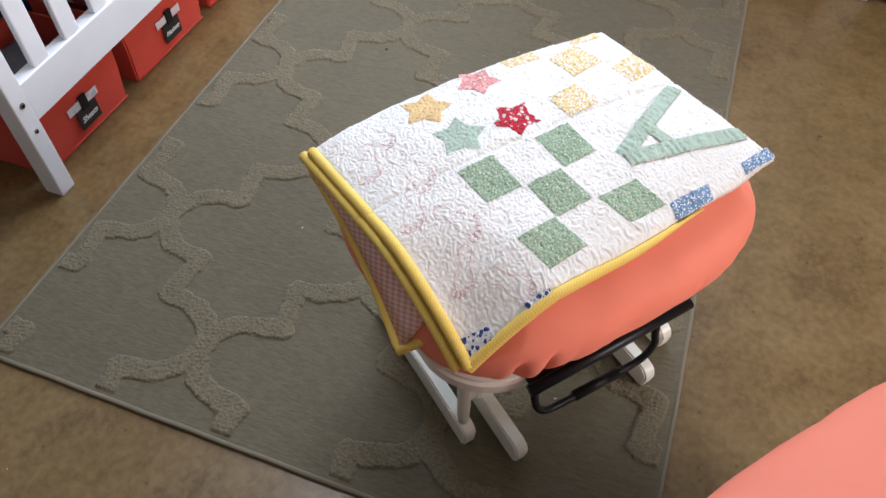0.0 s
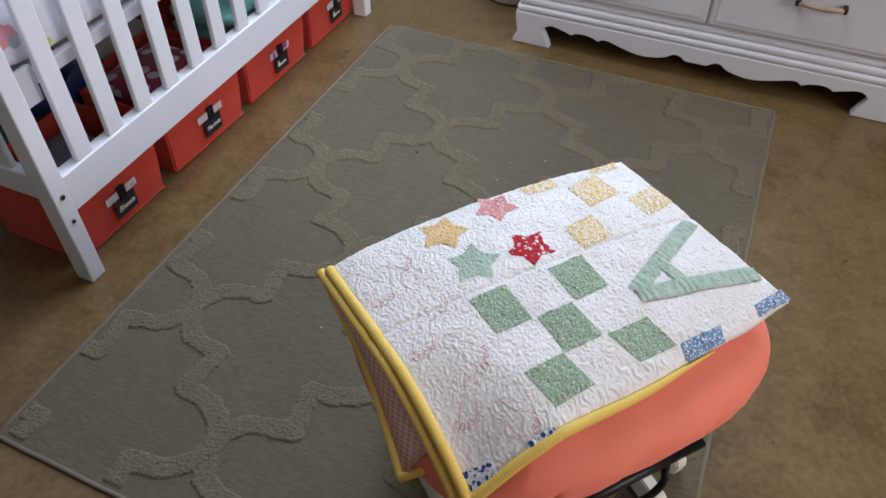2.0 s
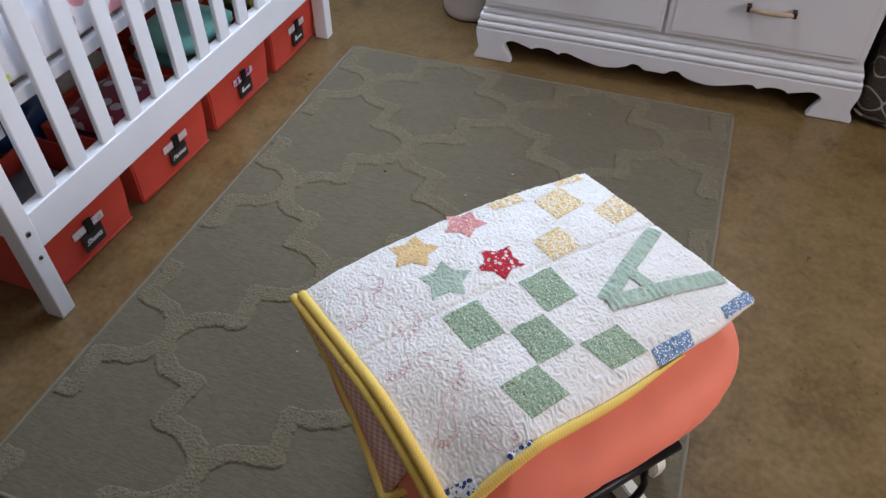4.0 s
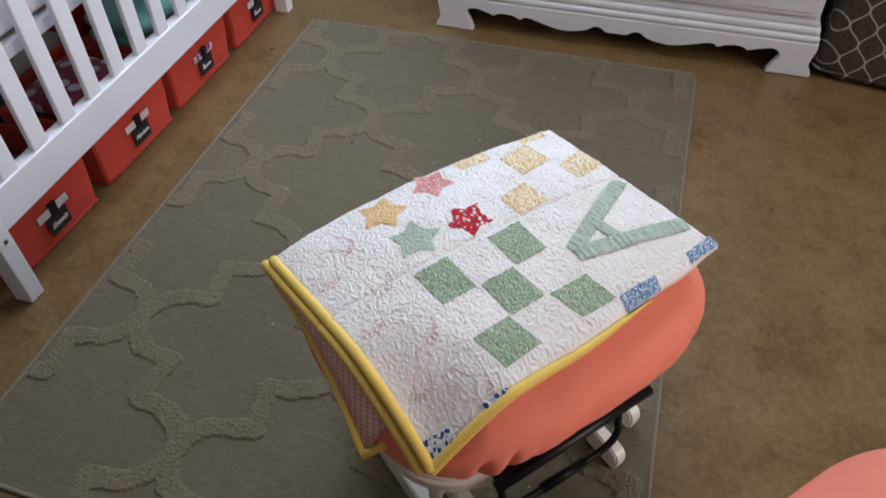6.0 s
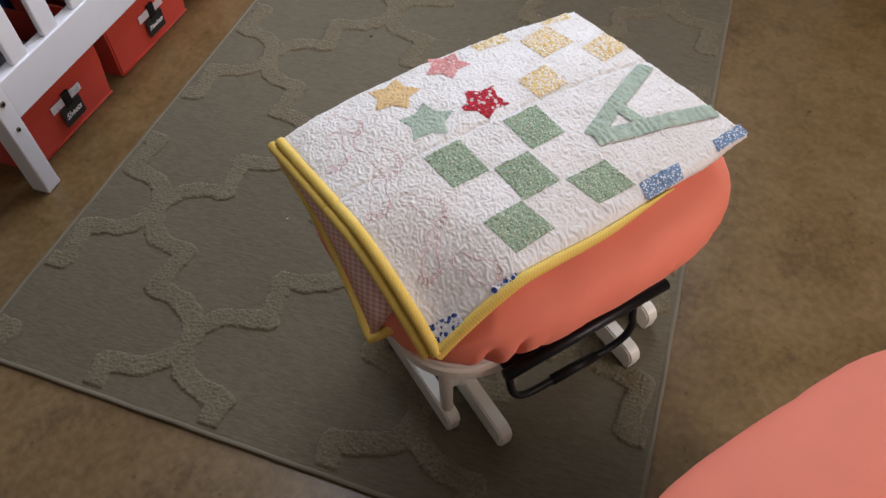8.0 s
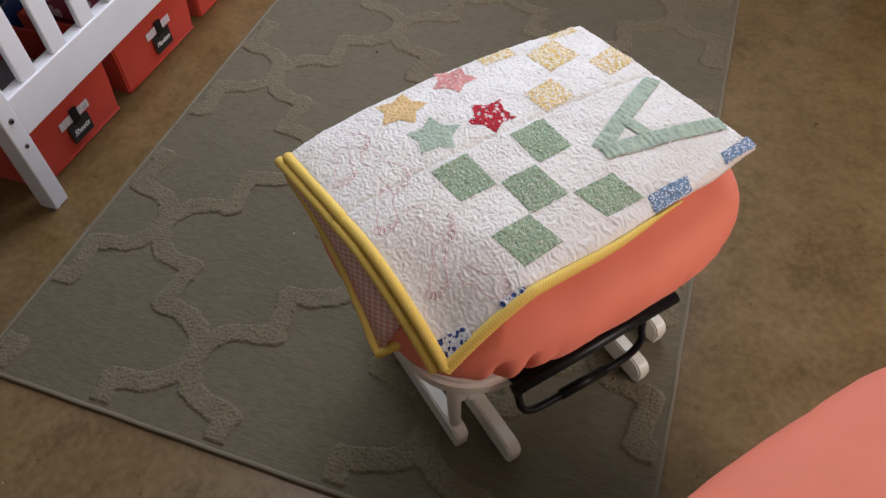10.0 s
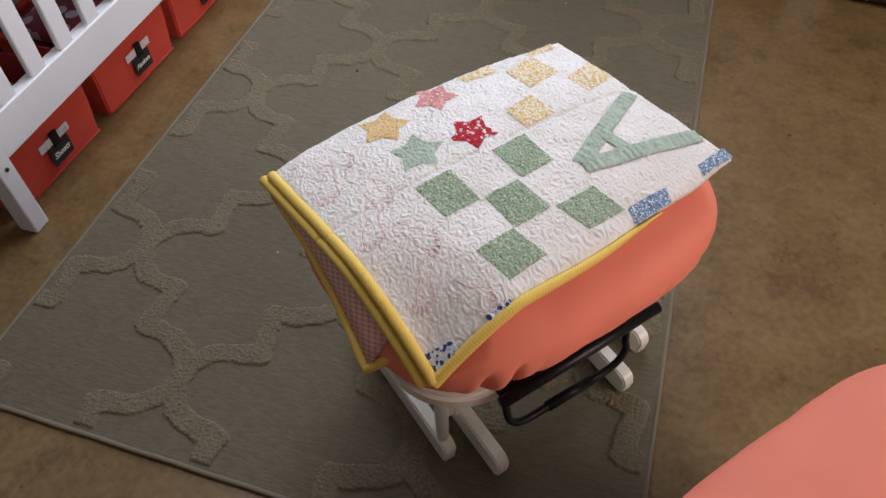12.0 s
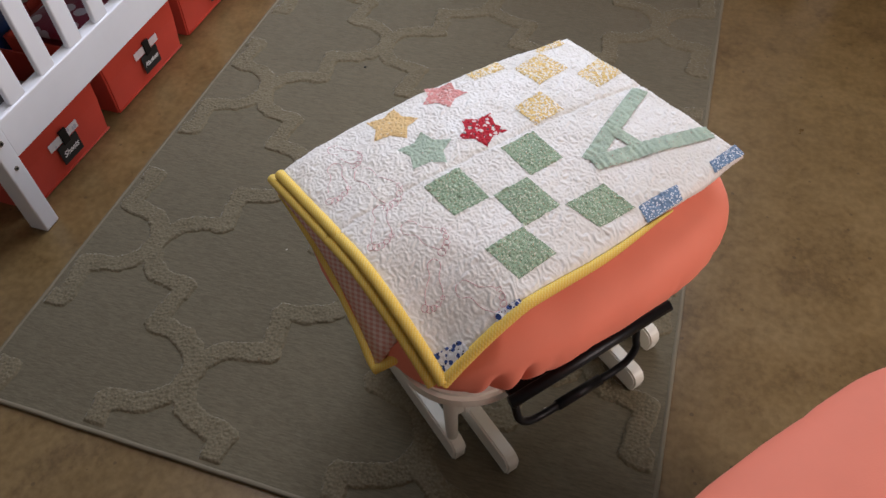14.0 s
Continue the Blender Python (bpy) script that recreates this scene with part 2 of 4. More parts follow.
TAPE_PINK = printed("pink_paper_tape", (0.78, 0.66, 0.68), [(0.3, (0.75, 0.5, 0.55))], 60, 0.6)
TAPE_PURPLE = printed("magenta_paper_tape", (0.72, 0.66, 0.72), [(0.42, (0.35, 0.05, 0.22))], 70, 0.6)
BOLT_METAL = plain("dull_bolt_metal", (0.3, 0.27, 0.22), 0.4, 0.2, 60, 300, 0.0002, 0.9)
BRONZE = plain("dark_bronze", (0.06, 0.035, 0.025), 0.35, 0.3, 40, 200, 0.0003, 0.8)
TAN_GRIP = plain("tan_wooden_grip", (0.42, 0.30, 0.2), 0.5, 0.15, 30, 150)
MATTRESS_COVER = sheet_print()
LATTICE = lattice_cloth()
CRIMSON_DOTS = dotted("crimson_dotted_fleece", (0.26, 0.012, 0.035), (0.6, 0.48, 0.5), 22, 0.36)
TEAL_FLEECE = plain("teal_fleece", (0.2, 0.5, 0.43), 0.9, 0.15, 12, 300, 0.001, sheen=0.4)
OLIVE_PRINT = printed("olive_print", (0.1, 0.16, 0.06), [(0.35, (0.5, 0.34, 0.06)), (0.25, (0.04, 0.2, 0.16))], 28)
NAVY_PLUSH = plain("navy_plush", (0.012, 0.045, 0.16), 0.9, 0.2, 14, 200, 0.001, sheen=0.4)
GREY_KNIT = plain("grey_knit", (0.2, 0.19, 0.19), 0.9, 0.2, 20, 220, 0.001)
IVORY_KNIT = plain("ivory_knit", (0.6, 0.54, 0.46), 0.9, 0.15, 20, 220, 0.001)
POT_GLAZE = plain("ivory_plastic", (0.66, 0.62, 0.56), 0.45, 0.06, 4, 60)
SPRING_STEEL = plain("white_coated_steel", (0.7, 0.7, 0.72), 0.35, 0.05, 10, 60)

# ---------------------------------------------------------------- mesh helpers


def link_mesh(name, me, material, parent=None, label="", smooth=False):
    me.materials.append(material)
    if smooth:
        me.polygons.foreach_set("use_smooth", [True] * len(me.polygons))
    ob = new(name, me)
    if parent is not None:
        ob.parent = parent
    if label:
        ob["label"] = label
    return ob


def part(name, bm, material, parent=None, label="", smooth=False):
    me = bpy.data.meshes.new(name)
    bm.normal_update()
    bm.to_mesh(me)
    bm.free()
    return link_mesh(name, me, material, parent, label, smooth)


def part_np(name, verts, faces, material, parent=None, label="", smooth=True):
    me = bpy.data.meshes.new(name)
    me.from_pydata(verts.tolist() if isinstance(verts, np.ndarray) else verts, [], faces.tolist() if isinstance(faces, np.ndarray) else faces)
    me.update()
    return link_mesh(name, me, material, parent, label, smooth)


def thing(name, label, category, group="", at=(0, 0, 0), turn=0.0):
    ob = tagged(new(name), label, category, group)
    ob.matrix_world = pose(*at, 0, 0, turn)
    bpy.context.view_layer.update()
    return ob


def box(bm, lo, hi, bevel=0.003, segs=2):
    c = [(a + b) / 2 for a, b in zip(lo, hi)]
    s = [b - a for a, b in zip(lo, hi)]
    r = bmesh.ops.create_cube(bm, size=1, matrix=Matrix.Translation(c) @ Matrix.Diagonal((*s, 1)))
    if bevel:
        e = list({e for v in r["verts"] for e in v.link_edges})
        bmesh.ops.bevel(bm, geom=e, offset=min(bevel, min(s) * 0.45), segments=segs, affect="EDGES", profile=0.5)
    return bm


def boxed(lo, hi, bevel=0.003, segs=2):
    return box(bmesh.new(), lo, hi, bevel, segs)


def tube_verts(points, radius, sides=8, closed=False, flat=1.0):
    """A tube along points (world or local), with round ends left open and capped."""
    pts = [Vector(p) for p in points]
    rad = [float(r) for r in radius] if isinstance(radius, (list, tuple)) else [radius] * len(pts)
    verts, faces, prev = [], [], None
    for i, p in enumerate(pts):
        a = pts[i - 1] if i or closed else p
        b = pts[(i + 1) % len(pts)] if i < len(pts) - 1 or closed else p
        d = (b - a).normalized()
        side = d.cross(Vector((0, 0, 1)))
        if side.length < 0.05:
            side = prev or Vector((1, 0, 0))
        side = (side - d * side.dot(d)).normalized()
        if prev and side.dot(prev) < 0:
            side = -side
        prev = side
        up = side.cross(d)
        for k in range(sides):
            t = 2 * math.pi * k / sides
            verts.append(tuple(p + rad[i] * (math.cos(t) * side + flat * math.sin(t) * up)))
    n = len(pts)
    for i in range(n if closed else n - 1):
        for k in range(sides):
            a, b = i * sides + k, i * sides + (k + 1) % sides
            c, d = ((i + 1) % n) * sides + (k + 1) % sides, ((i + 1) % n) * sides + k
            faces.append((a, b, c, d))
    if not closed:
        faces += [tuple(range(sides))[::-1], tuple(range((n - 1) * sides, n * sides))]
    return verts, faces


def tube(name, points, radius, material, parent, label="", sides=8, closed=False, flat=1.0):
    v, f = tube_verts(points, radius, sides, closed, flat)
    return part_np(name, v, f, material, parent, label)


def curve_through(points, steps=6):
    """A smooth run of points through the given ones."""
    p = [Vector(q) for q in points]
    p = [2 * p[0] - p[1]] + p + [2 * p[-1] - p[-2]]
    out = []
    for i in range(1, len(p) - 2):
        for k in range(steps):
            t = k / steps
            out.append(0.5 * (2 * p[i] + (p[i + 1] - p[i - 1]) * t + (2 * p[i - 1] - 5 * p[i] + 4 * p[i + 1] - p[i + 2]) * t * t + (3 * p[i] - p[i - 1] - 3 * p[i + 1] + p[i + 2]) * t ** 3))
    return out + [p[-2]]


def extrude_outline(name, outline, depth, material, parent, axis="y", bevel=0.0, label=""):
    """A plate: an outline in two axes, pushed through the third from depth[0] to depth[1]."""
    bm = bmesh.new()
    place = {"y": lambda a, b, c: (a, c, b), "x": lambda a, b, c: (c, a, b), "z": lambda a, b, c: (a, b, c)}[axis]
    lo = [bm.verts.new(place(a, b, depth[0])) for a, b in outline]
    hi = [bm.verts.new(place(a, b, depth[1])) for a, b in outline]
    bm.faces.new(lo)
    bm.faces.new(hi[::-1])
    for i in range(len(lo)):
        j = (i + 1) % len(lo)
        bm.faces.new((lo[j], lo[i], hi[i], hi[j]))
    bmesh.ops.recalc_face_normals(bm, faces=bm.faces)
    if bevel:
        e = [e for e in bm.edges if len(e.link_faces) == 2 and (len(e.link_faces[0].verts) > 4) != (len(e.link_faces[1].verts) > 4)]
        bmesh.ops.bevel(bm, geom=e, offset=bevel, segments=2, affect="EDGES")
    return part(name, bm, material, parent, label)


def superblob(a, b, c, n_flat=4.0, n_up=2.4, nu=96, nv=40, wobble=0.0, seed=0):
    """Vertices and faces of a stuffed, rounded block with half sizes a, b, c about the origin."""
    def sp(x, p):
        return np.sign(x) * np.abs(x) ** p
    th = np.linspace(0, 2 * np.pi, nu, endpoint=False)
    ph = np.linspace(-np.pi / 2, np.pi / 2, nv)
    ph = np.sign(ph) * np.pi / 2 * (np.abs(ph) / (np.pi / 2)) ** 0.8
    T, F = np.meshgrid(th, ph)
    x = a * sp(np.cos(F), 2 / n_up) * sp(np.cos(T), 2 / n_flat)
    y = b * sp(np.cos(F), 2 / n_up) * sp(np.sin(T), 2 / n_flat)
    z = c * sp(np.sin(F), 2 / n_up)
    v = np.stack([x, y, z], -1).reshape(-1, 3)
    if wobble:
        for i, p in enumerate(v):
            q = Vector(p) * 9 + Vector((seed, 0, 0))
            w = noise.noise(q) + 0.5 * noise.noise(q * 2.3)
            v[i] += np.array(p) / (np.linalg.norm(p) + 1e-6) * wobble * w
    f = []
    for i in range(nv - 1):
        for k in range(nu):
            f.append((i * nu + k, i * nu + (k + 1) % nu, (i + 1) * nu + (k + 1) % nu, (i + 1) * nu + k))
    return v, f


def cells(x, y, size, seed):
    """Distance to the border between scattered cells, at many places at once."""
    rng = np.random.RandomState(seed)
    n = 400
    jx, jy = rng.rand(n, n), rng.rand(n, n)
    gx, gy = np.floor(x / size).astype(int), np.floor(y / size).astype(int)
    d1, d2 = np.full(x.shape, 9.0), np.full(x.shape, 9.0)
    for i in (-1, 0, 1):
        for k in (-1, 0, 1):
            cx, cy = gx + i, gy + k
            px, py = cx + jx[cx % n, cy % n], cy + jy[cx % n, cy % n]
            d = np.hypot(x / size - px, y / size - py)
            d2 = np.where(d < d1, d1, np.minimum(d2, d))
            d1 = np.minimum(d1, d)
    return d2 - d1


def smooth01(x):
    x = np.clip(x, 0, 1)
    return x * x * (3 - 2 * x)


def grid_faces(nu, nv):
    i, k = np.meshgrid(np.arange(nv - 1), np.arange(nu - 1), indexing="ij")
    a = (i * nu + k).ravel()
    return np.stack([a, a + 1, a + nu + 1, a + nu], -1)


# ---------------------------------------------------------------- the room
WEST, EAST, SOUTH, NORTH, TOP, THICK = -0.93, 4.2, -2.3, 2.3, 2.45, 0.12


def structure(ob, label=""):
    return tagged(ob, label, "", "", "structure")


fl = boxed((WEST - THICK, SOUTH - THICK, -0.1), (EAST + THICK, NORTH + THICK, 0), 0)
structure(part("floor", fl, CONCRETE), "mottled brown stained concrete floor")
ceil = bmesh.new()
# unseen opening, cut only to seat the added overhead fill lamp
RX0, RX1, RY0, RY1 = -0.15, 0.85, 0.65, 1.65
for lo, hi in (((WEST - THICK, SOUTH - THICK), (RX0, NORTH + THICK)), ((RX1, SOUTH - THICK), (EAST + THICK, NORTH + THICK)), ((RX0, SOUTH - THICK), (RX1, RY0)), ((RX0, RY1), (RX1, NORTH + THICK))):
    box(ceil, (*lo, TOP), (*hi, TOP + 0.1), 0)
structure(part("ceiling", ceil, CEILING_PAINT), "plain white ceiling with an added opening for the fill lamp")
structure(part("wall_west", boxed((WEST - THICK, SOUTH - THICK, 0), (WEST, NORTH + THICK, TOP), 0), WALL_PAINT), "plain warm grey wall behind the crib")


def wall_with_opening(name, along, at, lo, hi, gap, label):
    """A wall along x or y, with one window opening gap = (from, to, sill, head)."""
    bm = bmesh.new()
    a, b, s, h = gap
    for p, q, z0, z1 in ((lo, a, 0, TOP), (b, hi, 0, TOP), (a, b, 0, s), (a, b, h, TOP)):
        if along == "x":
            box(bm, (p, at, z0), (q, at + THICK, z1), 0)
        else:
            box(bm, (at, p, z0), (at + THICK, q, z1), 0)
    return structure(part(name, bm, WALL_PAINT), label)


structure(part("wall_south", boxed((WEST, SOUTH - THICK, 0), (EAST, SOUTH, TOP), 0), WALL_PAINT), "plain warm grey wall")
wall_with_opening("wall_north", "x", NORTH, WEST, EAST, (-0.33, 1.23, 1.0, 2.16), "plain warm grey wall behind the dresser")
wall_with_opening("wall_east", "y", EAST, SOUTH, NORTH + THICK, (-0.67, 0.87, 1.16, 2.28), "plain warm grey wall with a window")
structure(part("baseboard", boxed((WEST, NORTH - 0.014, 0.001), (EAST, NORTH, 0.09), 0.003), TRIM_PAINT), "white painted baseboard")
structure(part("baseboard", boxed((WEST, SOUTH + 0.02, 0.001), (WEST + 0.014, NORTH - 0.016, 0.09), 0.003), TRIM_PAINT), "white painted baseboard")


def window_frame(name, along, at, gap):
    a, b, s, h = gap
    ob = structure(new(name), "white framed window")
    w = 0.05
    for p, q, z0, z1 in ((a, a + w, s, h), (b - w, b, s, h), (a + w, b - w, s, s + w), (a + w, b - w, h - w, h)):
        if along == "x":
            part("window_frame", boxed((p, at + 0.05, z0), (q, at + 0.09, z1), 0.004), TRIM_PAINT, ob)
        else:
            part("window_frame", boxed((at + 0.05, p, z0), (at + 0.09, q, z1), 0.004), TRIM_PAINT, ob)


window_frame("window_1", "x", NORTH, (-0.33, 1.23, 1.0, 2.16))
window_frame("window_2", "y", EAST, (-0.67, 0.87, 1.16, 2.28))

# ---------------------------------------------------------------- the rug
RUG_W, RUG_L, RUG_T = 1.22, 1.662, 0.008
CELL_X, CELL_Y, NODE_X, NODE_Y = 0.4555, 0.519, 0.154, 0.407
STEP = [(0, 0), (0.035, 0.12), (0.10, 0.205), (0.20, 0.262), (0.35, 0.302), (0.53, 0.325), (0.505, 0.42), (0.48, 0.58), (0.46, 0.675), (0.65, 0.698), (0.80, 0.738), (0.90, 0.795), (0.965, 0.88), (1, 1)]


def trellis_distance(x, y):
    """Distance from places on the rug to the middle of the raised bands."""
    hx, hy = CELL_X / 2, CELL_Y / 2
    best = np.full(x.shape, 9.0)
    # fold every place into one block of the lattice, and try the four arms of the nodes round it
    i0, k0 = np.floor((x - NODE_X) / CELL_X), np.floor((y - NODE_Y) / CELL_Y)
    px, py = x - NODE_X - i0 * CELL_X, y - NODE_Y - k0 * CELL_Y
    for cx, cy in ((0, 0), (CELL_X, 0), (0, CELL_Y), (CELL_X, CELL_Y)):
        sx, sy = (1 if cx == 0 else -1), (1 if cy == 0 else -1)
        pts = [(cx + sx * hx * a, cy + sy * hy * b) for a, b in STEP]
        for (ax, ay), (bx, by) in zip(pts, pts[1:]):
            dx, dy = bx - ax, by - ay
            t = np.clip(((px - ax) * dx + (py - ay) * dy) / (dx * dx + dy * dy), 0, 1)
            best = np.minimum(best, np.hypot(px - ax - t * dx, py - ay - t * dy))
    return best


def skew(x, y):
    """The near edge is woven a little out of square."""
    return -0.017 * x * np.clip(1 - y / 0.8, 0, 1)


def make_rug():
    rug = thing("rug", "grey-taupe woven area rug with raised trellis bands on concrete", "rug")
    bm = bmesh.new()
    bmesh.ops.create_grid(bm, x_segments=24, y_segments=32, size=0.5)
    for p in bm.verts:
        x, y = 0.004 + (p.co.x + 0.5) * (RUG_W - 0.008), 0.004 + (p.co.y + 0.5) * (RUG_L - 0.008)
        p.co = (x, y + float(skew(x, y)), RUG_T)
    sheet = bmesh.ops.extrude_face_region(bm, geom=bm.faces[:])
    bmesh.ops.translate(bm, verts=[g for g in sheet["geom"] if isinstance(g, bmesh.types.BMVert)], vec=(0, 0, 0.0005 - RUG_T))
    bmesh.ops.recalc_face_normals(bm, faces=bm.faces)
    part("base_weave", bm, FLAT_WEAVE, rug)
    step = 0.0022
    nx, ny = int(RUG_W / step), int(RUG_L / step)
    x, y = np.meshgrid(np.linspace(0.01, RUG_W - 0.01, nx), np.linspace(0.01, RUG_L - 0.01, ny))
    wob = 0.003 * np.sin(x * 90 + 3 * np.sin(y * 40)) * np.cos(y * 80) + 0.0035 * (cells(x, y, 0.011, 6) - 0.4)
    half = 0.0218
    d = trellis_distance(x, y) + wob
    loops = cells(x, y, 0.0076, 3)
    rng = np.random.RandomState(5)
    lift = smooth01((half + 0.002 - d) / 0.007)
    edge = np.minimum(np.minimum(x - 0.01, RUG_W - 0.01 - x), np.minimum(y - 0.01, RUG_L - 0.01 - y))
    lift = lift * smooth01(edge / 0.009)
    z = RUG_T - 0.002 + lift * (0.0052 + 0.0024 * smooth01(loops * 1.4) + 0.0010 * rng.rand(*x.shape))
    y = y + skew(x, y)
    v = np.stack([x, y, z], -1).reshape(-1, 3)
    f = grid_faces(nx, ny)
    keep = (lift.ravel()[f] > 0.0).any(1)
    f = f[keep]
    used = np.unique(f)
    remap = np.zeros(len(v), int)
    remap[used] = np.arange(len(used))
    part_np("raised_trellis", v[used], remap[f], PILE, rug, "thick looped wool bands in a trellis pattern")
    e, r = 0.004, 0.0048
    for a, b in (((e, e), (RUG_W - e, e)), ((RUG_W - e, e), (RUG_W - e, RUG_L - e)), ((RUG_W - e, RUG_L - e), (e, RUG_L - e)), ((e, RUG_L - e), (e, e))):
        pts = []
        for k in range(41):
            t = k / 40
            px, py = a[0] + (b[0] - a[0]) * t, a[1] + (b[1] - a[1]) * t
            pts.append((px + 0.0004 * math.sin(k * 1.7), py + float(skew(px, py)) + 0.0004 * math.cos(k * 1.3), r + 0.0005))
        tube("edge_binding", pts, r, RUG_BINDING, rug, "tan stitched edge binding", 8, False, 0.9)


make_rug()

# ---------------------------------------------------------------- the ottoman
TURN = 50.27


def rounded_rect(u0, u1, v0, v1, r, steps=10):
    out = []
    for cx, cy, a0 in ((u1 - r, v1 - r, 0), (u0 + r, v1 - r, 90), (u0 + r, v0 + r, 180), (u1 - r, v0 + r, 270)):
        for k in range(steps + 1):
            t = radians(a0 + 90 * k / steps)
            out.append((cx + r * math.cos(t), cy + r * math.sin(t)))
    return out


def quilt_base(u, v):
    """Height of the quilt's face over the place (u, v), without its puckers."""
    du, dv = (u - 0.85) / 0.275, (v + 0.490) / 0.212
    z = 0.498 + 0.038 * np.clip(1 - du * du, 0, 1) ** 0.5 * np.clip(1 - dv * dv, 0, 1) ** 0.5
    r = np.hypot((u - 0.612) * 1.4, v + 0.683)
    k = np.clip(1 - r / 0.165, 0, 1)
    z = z - 0.064 * k ** 1.5
    return z - 0.0022 * np.exp(-(((v + 0.484 + 0.02 * (u - 0.8)) / 0.004) ** 2))



CUSHION = dict(u=(0.573, 1.119), v=(-0.73, -0.285), z=(0.338, 0.497))


def make_cushion(parent):
    (u0, u1), (v0, v1), (z0, z1) = CUSHION["u"], CUSHION["v"], CUSHION["z"]
    v, f = superblob((u1 - u0) / 2, (v1 - v0) / 2, (z1 - z0) / 2, 3.1, 2.6, 320, 72, 0.006, 4)
    v += [(u0 + u1) / 2, (v0 + v1) / 2, (z0 + z1) / 2]
    # pulled creases where the cover is gathered under the front edge
    for cu, depth, wide in ((0.700, 0.028, 0.0055), (0.682, -0.006, 0.007), (0.664, 0.020, 0.006), (0.648, -0.004, 0.006), (0.735, 0.004, 0.006), (0.93, 0.006, 0.004), (1.02, 0.005, 0.005)):
        low = np.clip((0.432 - v[:, 2]) / 0.045, 0, 1)
        front = np.clip((-0.60 - v[:, 1]) / 0.08, 0, 1)
        v[:, 1] += depth * np.exp(-(((v[:, 0] - cu - 0.25 * (v[:, 2] - 0.38)) / wide) ** 2)) * low * front
    # small gathers all round the lower edge
    a = np.arctan2((v[:, 1] - (v0 + v1) / 2) / (v1 - v0), (v[:, 0] - (u0 + u1) / 2) / (u1 - u0))
    low = np.clip((0.435 - v[:, 2]) / 0.09, 0, 1) * np.clip((v[:, 2] - z0) / 0.02, 0, 1)
    fold = 0.0013 * low * np.sin(a * 46 + 4 * np.sin(a * 7)) * (0.6 + 0.4 * np.sin(a * 11 + 1))
    v[:, 0] += fold * np.cos(a)
    v[:, 1] += fold * np.sin(a)
    # pressed down under the folded quilt
    under = (v[:, 0] > 0.57) & (v[:, 0] < 1.11) & (v[:, 1] > -0.70)
    v[under, 2] = np.minimum(v[under, 2], quilt_base(v[under, 0], v[under, 1]) - 0.032)
    part_np("cushion", v, f, CORAL, parent, "plump coral cotton cushion")


def make_ottoman():
    ot = thing("glider_ottoman", "white wooden glider ottoman with plump coral cushion on the rug", "ottoman", turn=TURN)
    make_cushion(ot)
    extrude_outline("seat_frame", rounded_rect(0.605, 1.075, -0.69, -0.33, 0.10), (0.312, 0.340), CREAM_PAINT, ot, "z", 0.006, "white painted rounded seat frame")
    for u, v0, z0, z1 in ((0.676, -0.612, RUG_T + 0.001, 0.062), (0.732, -0.681, RUG_T + 0.004, 0.062), (1.000, -0.679, RUG_T + 0.004, 0.062), (1.079, -0.633, RUG_T + 0.001, 0.062)):
        v1, w, r = -0.30, 0.0118, 0.022
        out = [(v1, z0), (v1, z1)]
        out += [(v0 + r - r * math.sin(radians(t)), z1 - r + r * math.cos(radians(t))) for t in range(0, 91, 15)]
        out += [(v0 + 0.004, z0 + 0.004), (v0 + 0.008, z0)]
        extrude_outline("floor_rail", out, (u - w, u + w), CREAM_PAINT, ot, "x", 0.003)
    for u, v in ((0.676, -0.588), (1.063, -0.598), (0.676, -0.36), (1.063, -0.36)):
        pts = [(u, v, 0.058), (u, v, 0.10), (u, v, 0.2), (u, v, 0.28), (u, v, 0.314)]
        tube("post", pts, [0.009, 0.0105, 0.0115, 0.0105, 0.010], CREAM_PAINT, ot, "", 14)
    for u in (0.716, 1.006):
        for v in (-0.56, -0.37):
            part("swing_arm", boxed((u - 0.006, v - 0.014, 0.07), (u + 0.006, v + 0.014, 0.316), 0.003), CREAM_PAINT, ot)
    for v in (-0.56, -0.37):
        part("cross_rail", boxed((0.686, v - 0.012, 0.075), (1.052, v + 0.012, 0.105), 0.004), CREAM_PAINT, ot)
    # fold-out foot bar under the front edge
    tube("foot_bar", [(0.694, -0.708, 0.338), (0.80, -0.71, 0.341), (0.955, -0.712, 0.345)], 0.0085, BLACK_METAL, ot, "black enamelled metal foot bar", 12)
    part("bar_bracket", boxed((0.70, -0.702, 0.330), (0.95, -0.672, 0.338), 0.002), BLACK_METAL, ot)
    loop = curve_through([(0.700, -0.708, 0.335), (0.703, -0.716, 0.30), (0.716, -0.720, 0.284), (0.742, -0.720, 0.275), (0.80, -0.720, 0.272), (0.865, -0.720, 0.268), (0.891, -0.720, 0.277), (0.902, -0.718, 0.295), (0.902, -0.714, 0.31), (0.902, -0.71, 0.337)], 5)
    tube("wire_loop", loop, 0.0055, BLACK_METAL, ot, "black bent wire loop", 10)
    tube("rubber_sleeve", [(0.765, -0.720, 0.2742), (0.84, -0.720, 0.2698)], 0.0078, BLACK_METAL, ot, "", 10)


make_ottoman()

# ---------------------------------------------------------------- the quilt
Q_BACK_LEFT, Q_NEAR_LEFT, Q_NEAR_RIGHT, Q_BACK_RIGHT = (0.585, -0.335), (0.612, -0.683), (1.095, -0.661), (1.066, -0.336)


